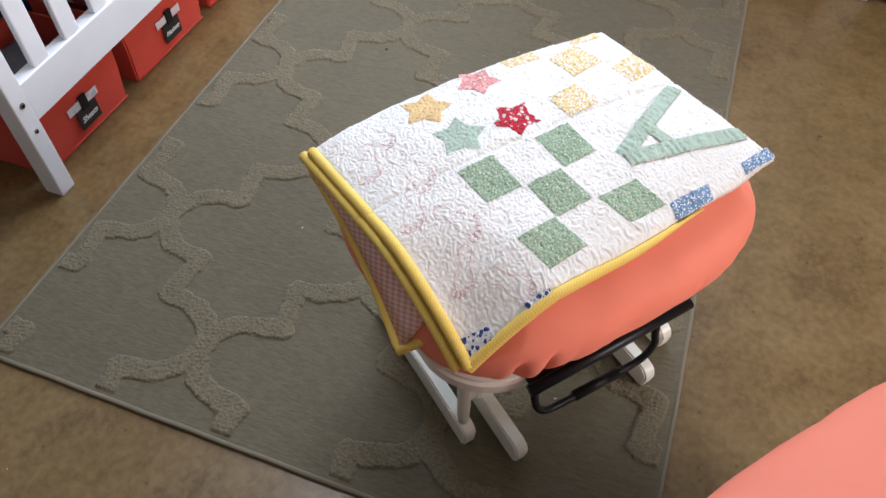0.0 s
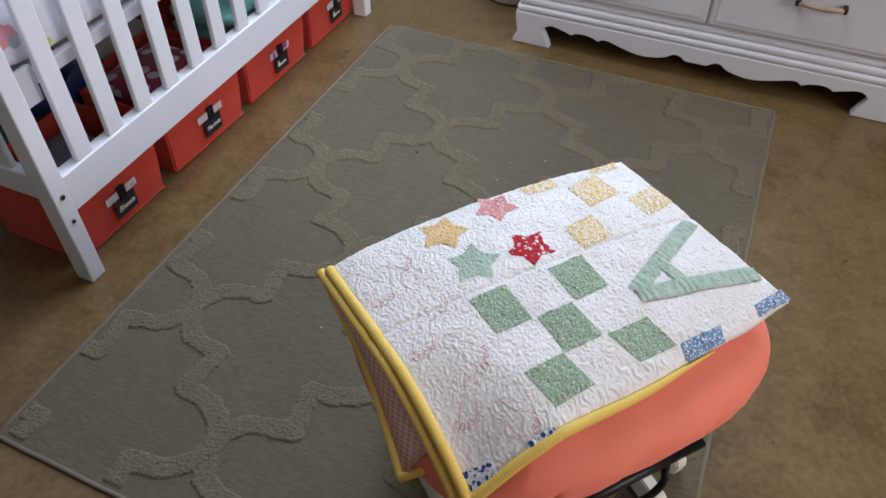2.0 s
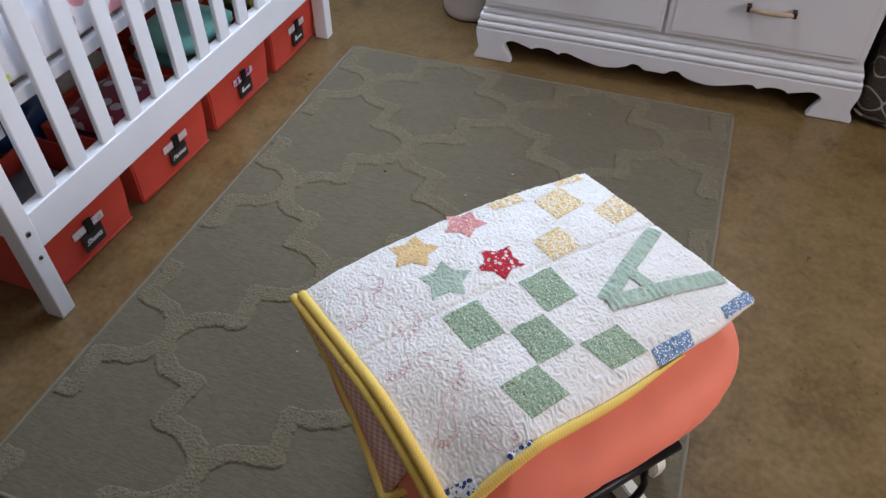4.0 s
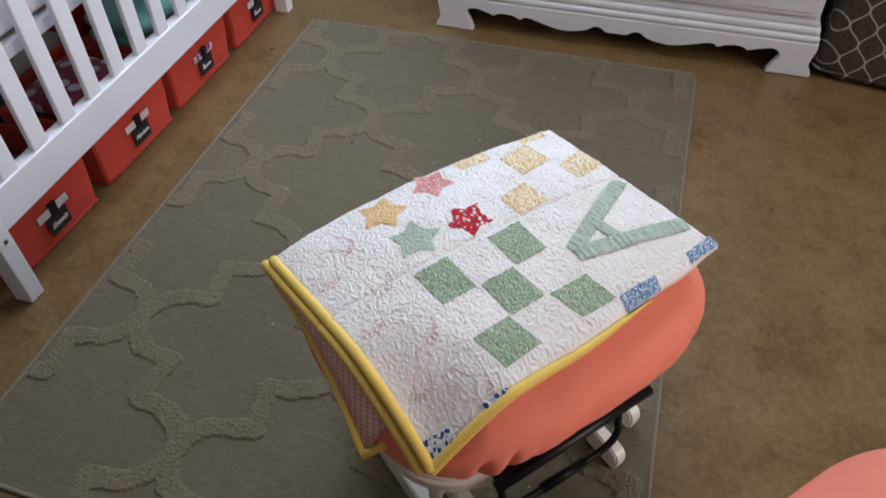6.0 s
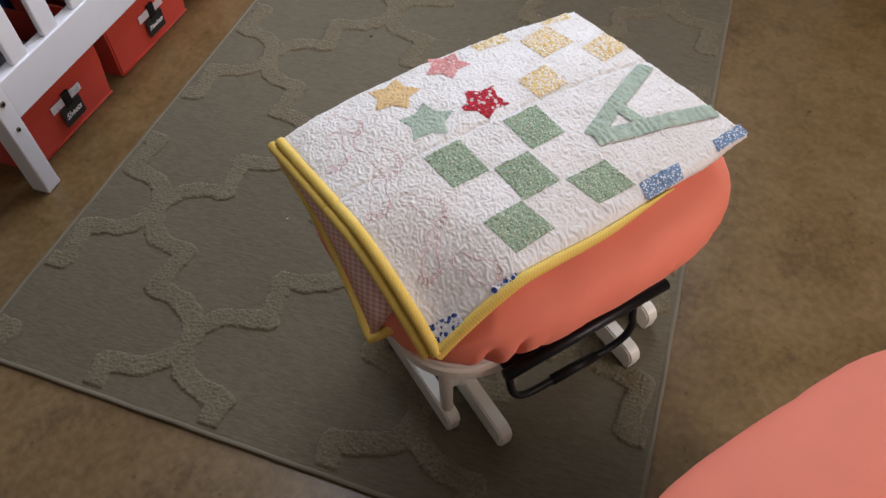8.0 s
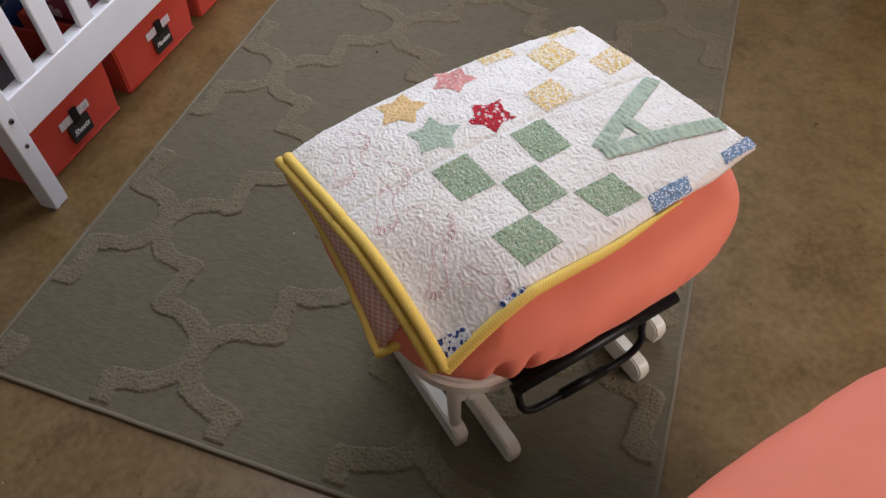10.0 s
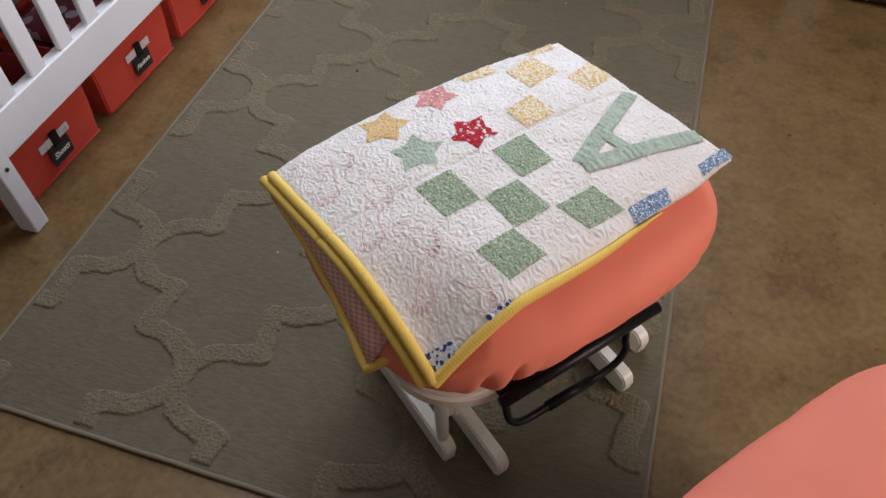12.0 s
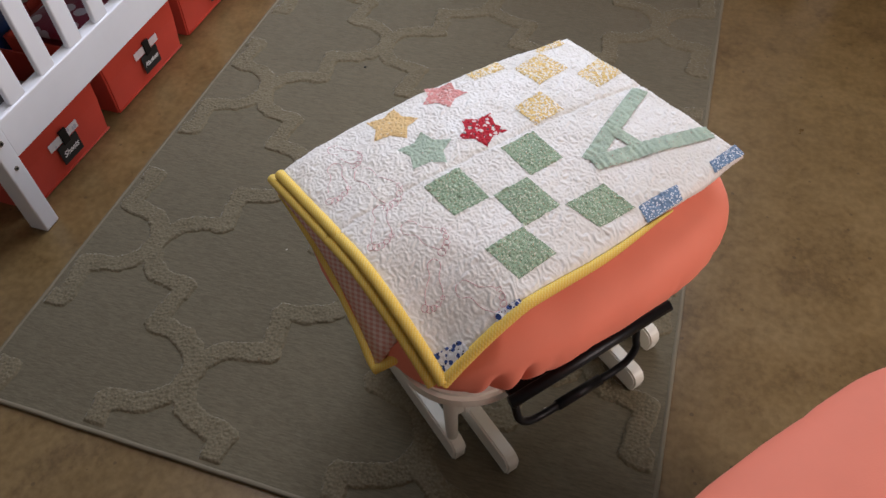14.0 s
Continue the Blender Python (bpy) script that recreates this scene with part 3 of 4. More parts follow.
def quilt_top(u, v):
    wu = u + 0.0035 * np.sin(v * 230 + 2 * np.sin(u * 170))
    wv = v + 0.0035 * np.sin(u * 210 + 2 * np.sin(v * 190))
    puck = np.clip(cells(wu, wv * 0.85 + 2, 0.0058, 11) * 1.3, 0, 1) ** 0.55
    fine = np.clip(cells(wu + 1, wv + 2, 0.0034, 12) * 1.2, 0, 1) ** 0.6
    front = smooth01((-0.640 - v) / 0.02)
    gather = np.clip(cells(wu * 1.1, v * 0.22 + 2, 0.0062, 14) * 1.3, 0, 1) ** 0.6
    puck = puck * (1 - front) + gather * front
    swell = np.sin(u * 61 + 1.3 * np.sin(v * 47)) * np.sin(v * 55 + u * 13)
    return quilt_base(u, v) + 0.0023 * (puck - 0.6) + 0.0010 * (fine - 0.6) + 0.0010 * swell


def outline_map(s, t, grow=(0, 0, 0, 0)):
    """Square to the quilt's outline. grow: left, near, right, back, in metres outwards."""
    a, b, c, d = [np.array(p) for p in (Q_BACK_LEFT, Q_NEAR_LEFT, Q_NEAR_RIGHT, Q_BACK_RIGHT)]
    a = a + (-grow[0], grow[3])
    b = b + (-grow[0], -grow[1])
    c = c + (grow[2], -grow[1])
    d = d + (grow[2], grow[3])
    s, t = s[..., None], t[..., None]
    p = (1 - s) * (1 - t) * b + s * (1 - t) * c + s * t * d + (1 - s) * t * a
    u, v = p[..., 0], p[..., 1]
    s, t = s[..., 0], t[..., 0]
    v = v + 0.012 * np.sin(np.pi * s) * t - (0.012 * np.sin(np.pi * s) + 0.002 * np.sin(s * 17) * s) * (1 - t)
    u = u - 0.005 * np.sin(np.pi * t) * s
    return u, v


def quilt_layer(name, parent, dz, thick, grow, nu, nv, fine, material, label):
    s, t = np.meshgrid(np.linspace(0, 1, nu), np.linspace(0, 1, nv))
    u, v = outline_map(s, t, grow)
    z = (quilt_top(u, v) if fine else quilt_base(u, v)) + dz
    e = np.minimum(np.minimum(s * 0.48, (1 - s) * 0.48), np.minimum(t * 0.33, (1 - t) * 0.33))
    k = np.clip(1 - e / 0.010, 0, 1)
    z = z - 0.5 * thick * (1 - np.sqrt(np.clip(1 - k * k, 0, 1)))
    top = np.stack([u, v, z], -1).reshape(-1, 3)
    rim = np.r_[np.arange(nu), np.arange(1, nv) * nu + nu - 1, (nv - 1) * nu + np.arange(nu - 2, -1, -1), np.arange(nv - 2, 0, -1) * nu]
    c = top.mean(0)
    low = top[rim].copy()
    low[:, 2] -= 0.5 * thick
    low[:, :2] += (c[:2] - low[:, :2]) * 0.03
    low2 = top[rim].copy()
    low2[:, 2] -= 0.6 * thick
    low2[:, :2] += (c[:2] - low2[:, :2]) * 0.25
    n0, m = len(top), len(rim)
    faces = grid_faces(nu, nv).tolist()
    for i in range(m):
        j = (i + 1) % m
        faces.append((int(rim[j]), int(rim[i]), n0 + i, n0 + j))
        faces.append((n0 + j, n0 + i, n0 + m + i, n0 + m + j))
    return part_np(name, np.concatenate([top, low, low2]), faces, material, parent, label)


def drape(name, polys, material, parent, lift=0.0009, label="", cell=0.0012, ruche=None):
    """Cloth pieces: convex outlines in the quilt's plane, laid on its puckered face."""
    bm = bmesh.new()
    for poly in polys:
        us, vs = [p[0] for p in poly], [p[1] for p in poly]
        nu, nv = max(2, int((max(us) - min(us)) / cell)), max(2, int((max(vs) - min(vs)) / cell))
        one = bmesh.new()
        bmesh.ops.create_grid(one, x_segments=nu, y_segments=nv, size=0.5)
        for w in one.verts:
            w.co.x = min(us) + (w.co.x + 0.5) * (max(us) - min(us))
            w.co.y = min(vs) + (w.co.y + 0.5) * (max(vs) - min(vs))
        area = sum(a[0] * b[1] - b[0] * a[1] for a, b in zip(poly, poly[1:] + poly[:1]))
        ring = poly if area > 0 else poly[::-1]
        for a, b in zip(ring, ring[1:] + ring[:1]):
            nrm = Vector((b[1] - a[1], a[0] - b[0], 0))
            bmesh.ops.bisect_plane(one, geom=one.verts[:] + one.edges[:] + one.faces[:], plane_co=(a[0], a[1], 0), plane_no=nrm, clear_outer=True)
        me = bpy.data.meshes.new("tmp")
        one.to_mesh(me)
        one.free()
        bm.from_mesh(me)
        bpy.data.meshes.remove(me)
    bmesh.ops.remove_doubles(bm, verts=bm.verts, dist=0.0003)
    co = np.array([w.co[:] for w in bm.verts])
    z = quilt_top(co[:, 0], co[:, 1]) + lift
    if ruche:
        z = z + 0.0007 * (1 + 0.5 * np.sin(co[:, 0] * 131)) * np.sin((co[:, 0] * ruche[0] + co[:, 1] * ruche[1]) * 520 + 3 * np.sin(co[:, 0] * 90)) + 0.0012
    for w, h in zip(bm.verts, z):
        w.co.z = h - (0.0004 if w.is_boundary else 0)
    ob = part(name, bm, material, parent, label, True)
    return ob


def star(cu, cv, r, turn, inner=0.6):
    pts = []
    for k in range(10):
        a = radians(turn + 36 * k)
        q = r if k % 2 == 0 else r * inner
        pts.append((cu + q * math.cos(a), cv + q * math.sin(a)))
    return [[(cu, cv), pts[(2 * k - 1) % 10], pts[2 * k], pts[(2 * k + 1) % 10]] for k in range(5)]


def strip(a, b, wide):
    d = Vector((b[0] - a[0], b[1] - a[1]))
    d.normalize()
    n = Vector((-d.y, d.x)) * wide / 2
    return [(a[0] + n.x, a[1] + n.y), (b[0] + n.x, b[1] + n.y), (b[0] - n.x, b[1] - n.y), (a[0] - n.x, a[1] - n.y)]


def rect(u0, u1, v0, v1):
    return [[(u0, v0), (u1, v0), (u1, v1), (u0, v1)]]


def footprint(cu, cv, heading, size):
    """The stitched outline of a small foot with five toes: lines of places."""
    c, s = math.cos(radians(heading)), math.sin(radians(heading))
    def to(a, b):
        return (cu + size * (a * c - b * s), cv + size * (a * s + b * c))
    sole = [(0.5, -0.18), (0.2, -0.2), (-0.1, -0.1), (-0.35, -0.16), (-0.5, 0.0), (-0.36, 0.17), (-0.05, 0.14), (0.25, 0.24), (0.5, 0.2)]
    lines = [[to(*p) for p in curve_through([(a, b, 0) for a, b in sole], 4) for p in [(p[0], p[1])]]]
    for k in range(5):
        b, r = -0.2 + 0.11 * k, 0.085 - 0.008 * k
        a = 0.6 - 0.025 * (k - 1) ** 2
        lines.append([to(a + r * math.cos(t), b + r * math.sin(t)) for t in np.linspace(0, 2 * math.pi, 11)])
    return lines


def make_quilt():
    q = thing("folded_quilt", "folded white patchwork baby quilt with yellow gingham binding on ottoman", "quilt", turn=TURN)
    quilt_layer("top_layer", q, 0.0, 0.014, (0, 0, 0, 0), 400, 280, True, QUILT_WHITE, "white quilted cotton face")
    quilt_layer("middle_layer", q, -0.0125, 0.014, (0.004, -0.012, -0.01, -0.012), 60, 40, False, QUILT_WHITE, "")
    quilt_layer("bottom_layer", q, -0.025, 0.018, (0.006, -0.03, -0.02, -0.02), 60, 40, False, QUILT_WHITE, "")
    for quad in ([(0.7135, -0.492), (0.766, -0.491), (0.769, -0.5525), (0.7185, -0.553)], [(0.774, -0.553), (0.824, -0.554), (0.832, -0.610), (0.778, -0.611)],
                 [(0.827, -0.495), (0.8806, -0.492), (0.882, -0.5515), (0.830, -0.554)], [(0.837, -0.612), (0.8966, -0.611), (0.9075, -0.658), (0.852, -0.658)],
                 [(0.721, -0.612), (0.7755, -0.610), (0.7875, -0.6595), (0.732, -0.663)]):
        drape("patch", [quad], GREEN_PRINT, q, label="green floral print patch")
    for quad in ([(0.888, -0.439), (0.9396, -0.430), (0.9425, -0.4796), (0.890, -0.484)], [(0.9455, -0.364), (0.9992, -0.353), (1.0075, -0.407), (0.9477, -0.418)],
                 [(1.008, -0.425), (1.062, -0.409), (1.067, -0.4545), (1.0128, -0.467)]):
        drape("patch", [quad], YELLOW_PRINT, q, label="yellow and white print patch")
    drape("patch", rect(0.884, 0.937, -0.354, -0.332), YELLOW_PRINT, q, label="yellow and white print patch")
    drape("patch", rect(1.0, 1.048, -0.352, -0.338), YELLOW_PRINT, q, label="yellow and white print patch")
    for cu, cv, r, turn, m, lab in ((0.828, -0.450, 0.0345, 33, RED_PRINT, "red floral print star"), (0.831, -0.354, 0.034, 38, PINK_PRINT, "pink print star"),
                                    (0.7415, -0.367, 0.037, 57, TAN_PRINT, "tan print star"), (0.750, -0.440, 0.037, 68, SAGE_PRINT, "sage green star")):
        drape("star", star(cu, cv, r, turn, 0.6), m, q, label=lab)
    drape("letter", [strip((0.906, -0.574), (1.060, -0.499), 0.022)], SAGE_PRINT, q, 0.0004, "green appliqued letter stroke", 0.0018, (0.88, 0.47))
    drape("letter", [strip((0.906, -0.581), (1.081, -0.610), 0.023)], SAGE_PRINT, q, 0.0010, "green appliqued letter stroke", 0.0018, (0.98, -0.2))
    drape("letter", [strip((0.968, -0.550), (0.978, -0.594), 0.018)], SAGE_PRINT, q, 0.0020, "green appliqued letter stroke")
    # patches that turn over the front fold
    drape("patch", [[(0.912, -0.658), (0.977, -0.656), (0.967, -0.677), (0.907, -0.681)]], BLUE_PRINT, q, label="blue dotted print patch")
    drape("patch", [[(1.038, -0.650), (1.094, -0.642), (1.094, -0.660), (1.033, -0.6665)]], BLUE_PRINT, q, label="blue dotted print patch")
    drape("patch", [[(0.616, -0.681), (0.650, -0.684), (0.646, -0.668), (0.617, -0.660)]], NAVY_DOTS, q, label="white patch with navy dots")
    drape("patch", [[(0.686, -0.686), (0.720, -0.689), (0.719, -0.681), (0.689, -0.676)]], NAVY_DOTS, q, label="white patch with navy dots")
    # stitched feet
    for cu, cv, head, size in ((0.664, -0.372, -70, 0.050), (0.6356, -0.407, -112, 0.058), (0.670, -0.447, -79, 0.072), (0.644, -0.505, -119, 0.056), (0.675, -0.550, -61, 0.056), (0.656, -0.603, -125, 0.046), (0.686, -0.648, -60, 0.054)):
        vv, ff = [], []
        for line in footprint(cu, cv, head, size):
            a = np.array(line)
            z = quilt_top(a[:, 0], a[:, 1]) + 0.0002
            v, f = tube_verts([(p[0], p[1], h) for p, h in zip(line, z)], 0.00042, 4)
            ff += [tuple(i + len(vv) for i in g) for g in f]
            vv += v
        part_np("stitched_foot", vv, ff, PINK_THREAD, q, "pink hand-stitched baby foot outline")
    # yellow binding: along the left folds, round the near corner, along the front
    t = np.linspace(1, 0, 260)
    for n, (du, dz, r) in enumerate(((0.0005, -0.0035, 0.0074), (-0.0085, -0.0145, 0.0072))):
        u, v = outline_map(0 * t, t)
        z = quilt_base(u, v) + dz
        pts = [(a + du, b - (0.004 if n == 0 else -0.006), c) for a, b, c in zip(u, v, z)]
        tube("binding", pts, [r * (1 + 0.045 * math.sin(k * 2.05 + n)) for k in range(260)], YELLOW, q, "yellow gingham binding", 10, False, 1.0)
    s = np.linspace(0, 0.70, 300)
    u, v = outline_map(s, 0 * s)
    z = quilt_base(u, v) - 0.006
    rr = [0.0072 * (1 - 0.8 * (k / 0.70) ** 3) * (1 + 0.045 * math.sin(k * 880)) for k in s]
    tube("binding", [(a, b - 0.003, c) for a, b, c in zip(u, v, z)], rr, YELLOW, q, "yellow gingham binding", 10, False, 1.0)
    # lowest leaf, hanging down the left side with its backing outwards
    n, verts, faces, low = 24, [], [], []
    for i in range(n + 1):
        k = i / n
        av = -0.338 - 0.28 * k
        au = 0.573 + 0.024 * k
        a = Vector((au, av, float(quilt_base(np.array(au + 0.012), np.array(av))) - 0.020))
        b = Vector((0.580, -0.345, 0.474)).lerp(Vector((0.566, -0.604, 0.397)), k)
        b += Vector((0.008, 0, 0.004)) * math.sin(math.pi * k)
        low.append(b)
        for p in (a, a.lerp(b, 0.5) + Vector((-0.003, 0, 0)), b, b + Vector((0.006, 0, 0)), a + Vector((0.006, 0, 0))):
            verts.append(tuple(p))
    for i in range(n):
        for k in range(5):
            j = (k + 1) % 5
            faces.append((i * 5 + k, i * 5 + j, i * 5 + 5 + j, i * 5 + 5 + k))
    faces += [tuple(range(5)), tuple(range(n * 5, n * 5 + 5))]
    part_np("backing_leaf", verts, faces, BACKING, q, "pink gingham quilt backing")
    end = low + [Vector((0.582, -0.612, 0.410)), Vector((0.598, -0.622, 0.428))]
    tube("binding", end, 0.0068, YELLOW, q, "yellow gingham binding", 10, False, 1.0)
    return q


make_quilt()

# ---------------------------------------------------------------- the crib
CRIB_Y0, CRIB_Y1, CRIB_X0, CRIB_X1, CRIB_H = 0.376, 1.718, -0.80, -0.10, 0.95


def screw(parent, x, y, z, r):
    bm = bmesh.new()
    bmesh.ops.create_cone(bm, cap_ends=True, segments=16, radius1=r, radius2=r * 0.8, depth=0.004, matrix=pose(x, y, z, 0, 90, 0))
    ob = part("bolt", bm, BOLT_METAL, parent, "dull metal bolt head", False)
    bm = bmesh.new()
    bmesh.ops.create_cone(bm, cap_ends=True, segments=6, radius1=r * 0.45, radius2=r * 0.45, depth=0.002, matrix=pose(x + 0.0025, y, z, 0, 90, 0))
    part("socket", bm, BLACK_METAL, ob)


def make_crib():
    crib = thing("crib", "white painted wooden baby crib with slatted sides", "crib")
    w, d = 0.040, 0.045
    for x in (CRIB_X1 - d, CRIB_X0):
        for y in (CRIB_Y0, CRIB_Y1 - w):
            part("corner_post", boxed((x, y, 0.0005), (x + d, y + w, CRIB_H), 0.003), WHITE_PAINT, crib)
    a, b = CRIB_Y0 + w, CRIB_Y1 - w
    for x in (CRIB_X1 - 0.034, CRIB_X0 + 0.008):
        part("bottom_rail", boxed((x, a, 0.184), (x + 0.032, b, 0.272), 0.0025), WHITE_PAINT, crib)
        part("top_rail", boxed((x - 0.004, a, CRIB_H - 0.06), (x + 0.034, b, CRIB_H - 0.005), 0.006), WHITE_PAINT, crib)
        for k in range(13):
            y = 0.467 + 0.0953 * k
            xs = x + 0.014 if x > -0.5 else x + 0.002
            part("slat", boxed((xs, y, 0.272), (xs + 0.014, y + 0.0435, CRIB_H - 0.06), 0.003), WHITE_PAINT, crib)
    c, e = CRIB_X0 + d, CRIB_X1 - d
    for y in (CRIB_Y0 + 0.006, CRIB_Y1 - 0.034):
        part("end_rail", boxed((c, y, 0.225), (e, y + 0.028, 0.285), 0.0025), WHITE_PAINT, crib)
        part("end_rail", boxed((c, y, CRIB_H - 0.07), (e, y + 0.028, CRIB_H - 0.005), 0.004), WHITE_PAINT, crib)
        for k in range(6):
            x = c + 0.032 + 0.0955 * k
            part("slat", boxed((x, y + 0.006, 0.285), (x + 0.048, y + 0.02, CRIB_H - 0.07), 0.003), WHITE_PAINT, crib)
    # mattress support with its hanging brackets
    x0, x1, y0, y1, z = CRIB_X0 + 0.05, CRIB_X1 - 0.05, CRIB_Y0 + 0.05, CRIB_Y1 - 0.05, 0.435
    for lo, hi in (((x1 - 0.02, y0, z), (x1, y1, z + 0.03)), ((x0, y0, z), (x0 + 0.02, y1, z + 0.03)), ((x0 + 0.02, y0, z), (x1 - 0.02, y0 + 0.02, z + 0.03)), ((x0 + 0.02, y1 - 0.02, z), (x1 - 0.02, y1, z + 0.03))):
        part("support_bar", boxed(lo, hi, 0.003), SPRING_STEEL, crib, "white coated steel mattress support")
    for k in range(9):
        y = y0 + 0.09 + k * (y1 - y0 - 0.18) / 8
        part("support_slat", boxed((x0 + 0.02, y - 0.03, z + 0.012), (x1 - 0.02, y + 0.03, z + 0.024), 0.002), SPRING_STEEL, crib)
    for y in (y0 + 0.012, y1 - 0.052):
        part("bracket", boxed((x1, y, z - 0.025), (x1 + 0.012, y + 0.04, z + 0.05), 0.002), SPRING_STEEL, crib, "white steel hanging bracket")
    for y in (CRIB_Y0 + w / 2 + 0.001, CRIB_Y1 - w / 2):
        screw(crib, CRIB_X1, y, 0.236, 0.0075)
        screw(crib, CRIB_X1, y, 0.171, 0.006)


make_crib()

v, f = superblob(0.298, 0.616, 0.062, 14, 7, 120, 30, 0.003, 7)
mattress = part_np("crib_mattress", v, f, MATTRESS_COVER)
mattress.location = (-0.45, (CRIB_Y0 + CRIB_Y1) / 2, 0.463 + 0.064)
tagged(mattress, "crib mattress in a white sheet with pastel motifs", "mattress")

# ---------------------------------------------------------------- bins below the crib


def lettering(words, size, parent, at, rot):
    cu = bpy.data.curves.new("lettering", "FONT")
    cu.body, cu.size, cu.align_x, cu.align_y, cu.shear, cu.extrude, cu.offset = words, size, "CENTER", "CENTER", 0.35, 0.0002, 0.0004
    tmp = new("lettering", cu)
    me = bpy.data.meshes.new_from_object(tmp.evaluated_get(bpy.context.evaluated_depsgraph_get()))
    bpy.data.objects.remove(tmp)
    ob = link_mesh("lettering", me, CHALK, parent)
    ob.matrix_local = Matrix.Translation(at) @ rot
    return ob


def make_bin(y0, y1, x1, words, tape, turn, label, deep=0.25, high=0.185, tagged_front=True):
    """An open-topped canvas bin with thin walls, slightly narrower at the foot."""
    bn = thing("storage_bin", label, "storage bin", "bins under the crib", (x1, (y0 + y1) / 2, 0.001), turn)
    h, t, taper = (y1 - y0) / 2, 0.005, 0.008
    bm = bmesh.new()
    rings = []
    for inset, z in ((taper, 0.0), (taper * 0.5, high * 0.5), (0, high), (t, high), (t, high * 0.5), (t + taper, 0.006)):
        bow = 0.004 if 0.2 * high < z < 0.9 * high else 0
        ring = []
        for cx, cy in ((-inset + bow, -h + inset), (-inset + bow, 0), (-inset + bow, h - inset), (-deep / 2, h - inset + bow), (-deep + inset, h - inset), (-deep + inset, -h + inset), (-deep / 2, -h + inset - bow)):
            ring.append(bm.verts.new((cx, cy, z)))
        rings.append(ring)
    n = 7
    for a, b in zip(rings, rings[1:]):
        for i in range(n):
            j = (i + 1) % n
            bm.faces.new((a[i], a[j], b[j], b[i]))
    bm.faces.new(rings[0][::-1])
    bm.faces.new(rings[-1])
    bmesh.ops.recalc_face_normals(bm, faces=bm.faces)
    e = [e for e in bm.edges if abs(e.verts[0].co.z - e.verts[1].co.z) > 0.03]
    bmesh.ops.bevel(bm, geom=[x for x in e if abs(x.verts[0].co.y) > h * 0.7 and (x.verts[0].co.x > -0.03 or x.verts[0].co.x < -deep + 0.03)], offset=0.004, segments=2, affect="EDGES")
    part("bin_body", bm, RED_CANVAS, bn)
    seam = [(-taper + 0.001, -h + taper, 0.004), (-taper + 0.001, h - taper, 0.004)]
    tube("bottom_piping", seam, 0.0028, RED_CANVAS, bn, "", 6)
    if tagged_front:
        # the clip and tag lean with the front wall
        part("paper_tape", boxed((0.0035, -0.04, 0.082), (0.0045, 0.058, 0.102), 0.0003), tape, bn, "strip of patterned paper tape")
        clip = part("clip", boxed((0.0045, -0.002, 0.074), (0.0095, 0.020, 0.112), 0.0015), BLACK_METAL, bn, "black spring clip")
        tag = part("name_tag", boxed((0.0046, -0.023, 0.032), (0.0062, 0.043, 0.08), 0.0004), BLACK_CARD, bn, "black card tag with white lettering")
        rot = Matrix(((0, 0, 1, 0), (1, 0, 0, 0), (0, 1, 0, 0), (0, 0, 0, 1)))
        if words:
            lettering(words, 0.0195 if len(words) < 7 else 0.016, tag, (0.0063, 0.010, 0.054), rot)
        else:
            part("lettering", boxed((0.0061, -0.012, 0.049), (0.0067, 0.03, 0.055), 0.0002), CHALK, tag)
            part("lettering", boxed((0.0061, -0.010, 0.0555), (0.0067, -0.002, 0.064), 0.0002), CHALK, tag)
    return bn


FRONT = -0.158
make_bin(0.412, 0.712, FRONT, "Sheets", TAPE_WHITE, -1.0, "red-orange canvas storage bin with a clipped black tag")
make_bin(0.752, 1.058, FRONT, "Blankets", TAPE_PINK, -1.2, "red-orange canvas storage bin filled with a dotted blanket")
make_bin(1.090, 1.398, FRONT, "", TAPE_PURPLE, -0.6, "red-orange canvas storage bin heaped with teal fleece")
make_bin(1.424, 1.712, FRONT + 0.002, "", TAPE_WHITE, 0.0, "red-orange canvas storage bin holding green printed cloths")
for ya, yb in ((0.905, 1.18), (1.21, 1.48)):
    make_bin(ya, yb, -0.47, "", TAPE_WHITE, 1.0, "red-orange canvas storage bin standing behind the front row", 0.26, 0.17, False)


def folded_cloth(name, label, lo, hi, material, seed, sag=0.008):
    """A soft folded stack: rounded leaves lying on each other."""
    ob = thing(name, label, "blanket", "", (0, 0, 0))
    n = max(2, int((hi[2] - lo[2]) / 0.035))
    step = (hi[2] - lo[2]) / n
    rng = random.Random(seed)
    for k in range(n):
        v, f = superblob((hi[0] - lo[0]) / 2 - rng.uniform(0, 0.01), (hi[1] - lo[1]) / 2 - rng.uniform(0, 0.012), step * 0.56, 7, 2.6, 60, 16, sag, seed + k * 3)
        v += [(lo[0] + hi[0]) / 2 + rng.uniform(-0.006, 0.006), (lo[1] + hi[1]) / 2 + rng.uniform(-0.006, 0.006), lo[2] + step * (k + 0.5)]
        part_np("fold", v, f, material, ob)
    return ob


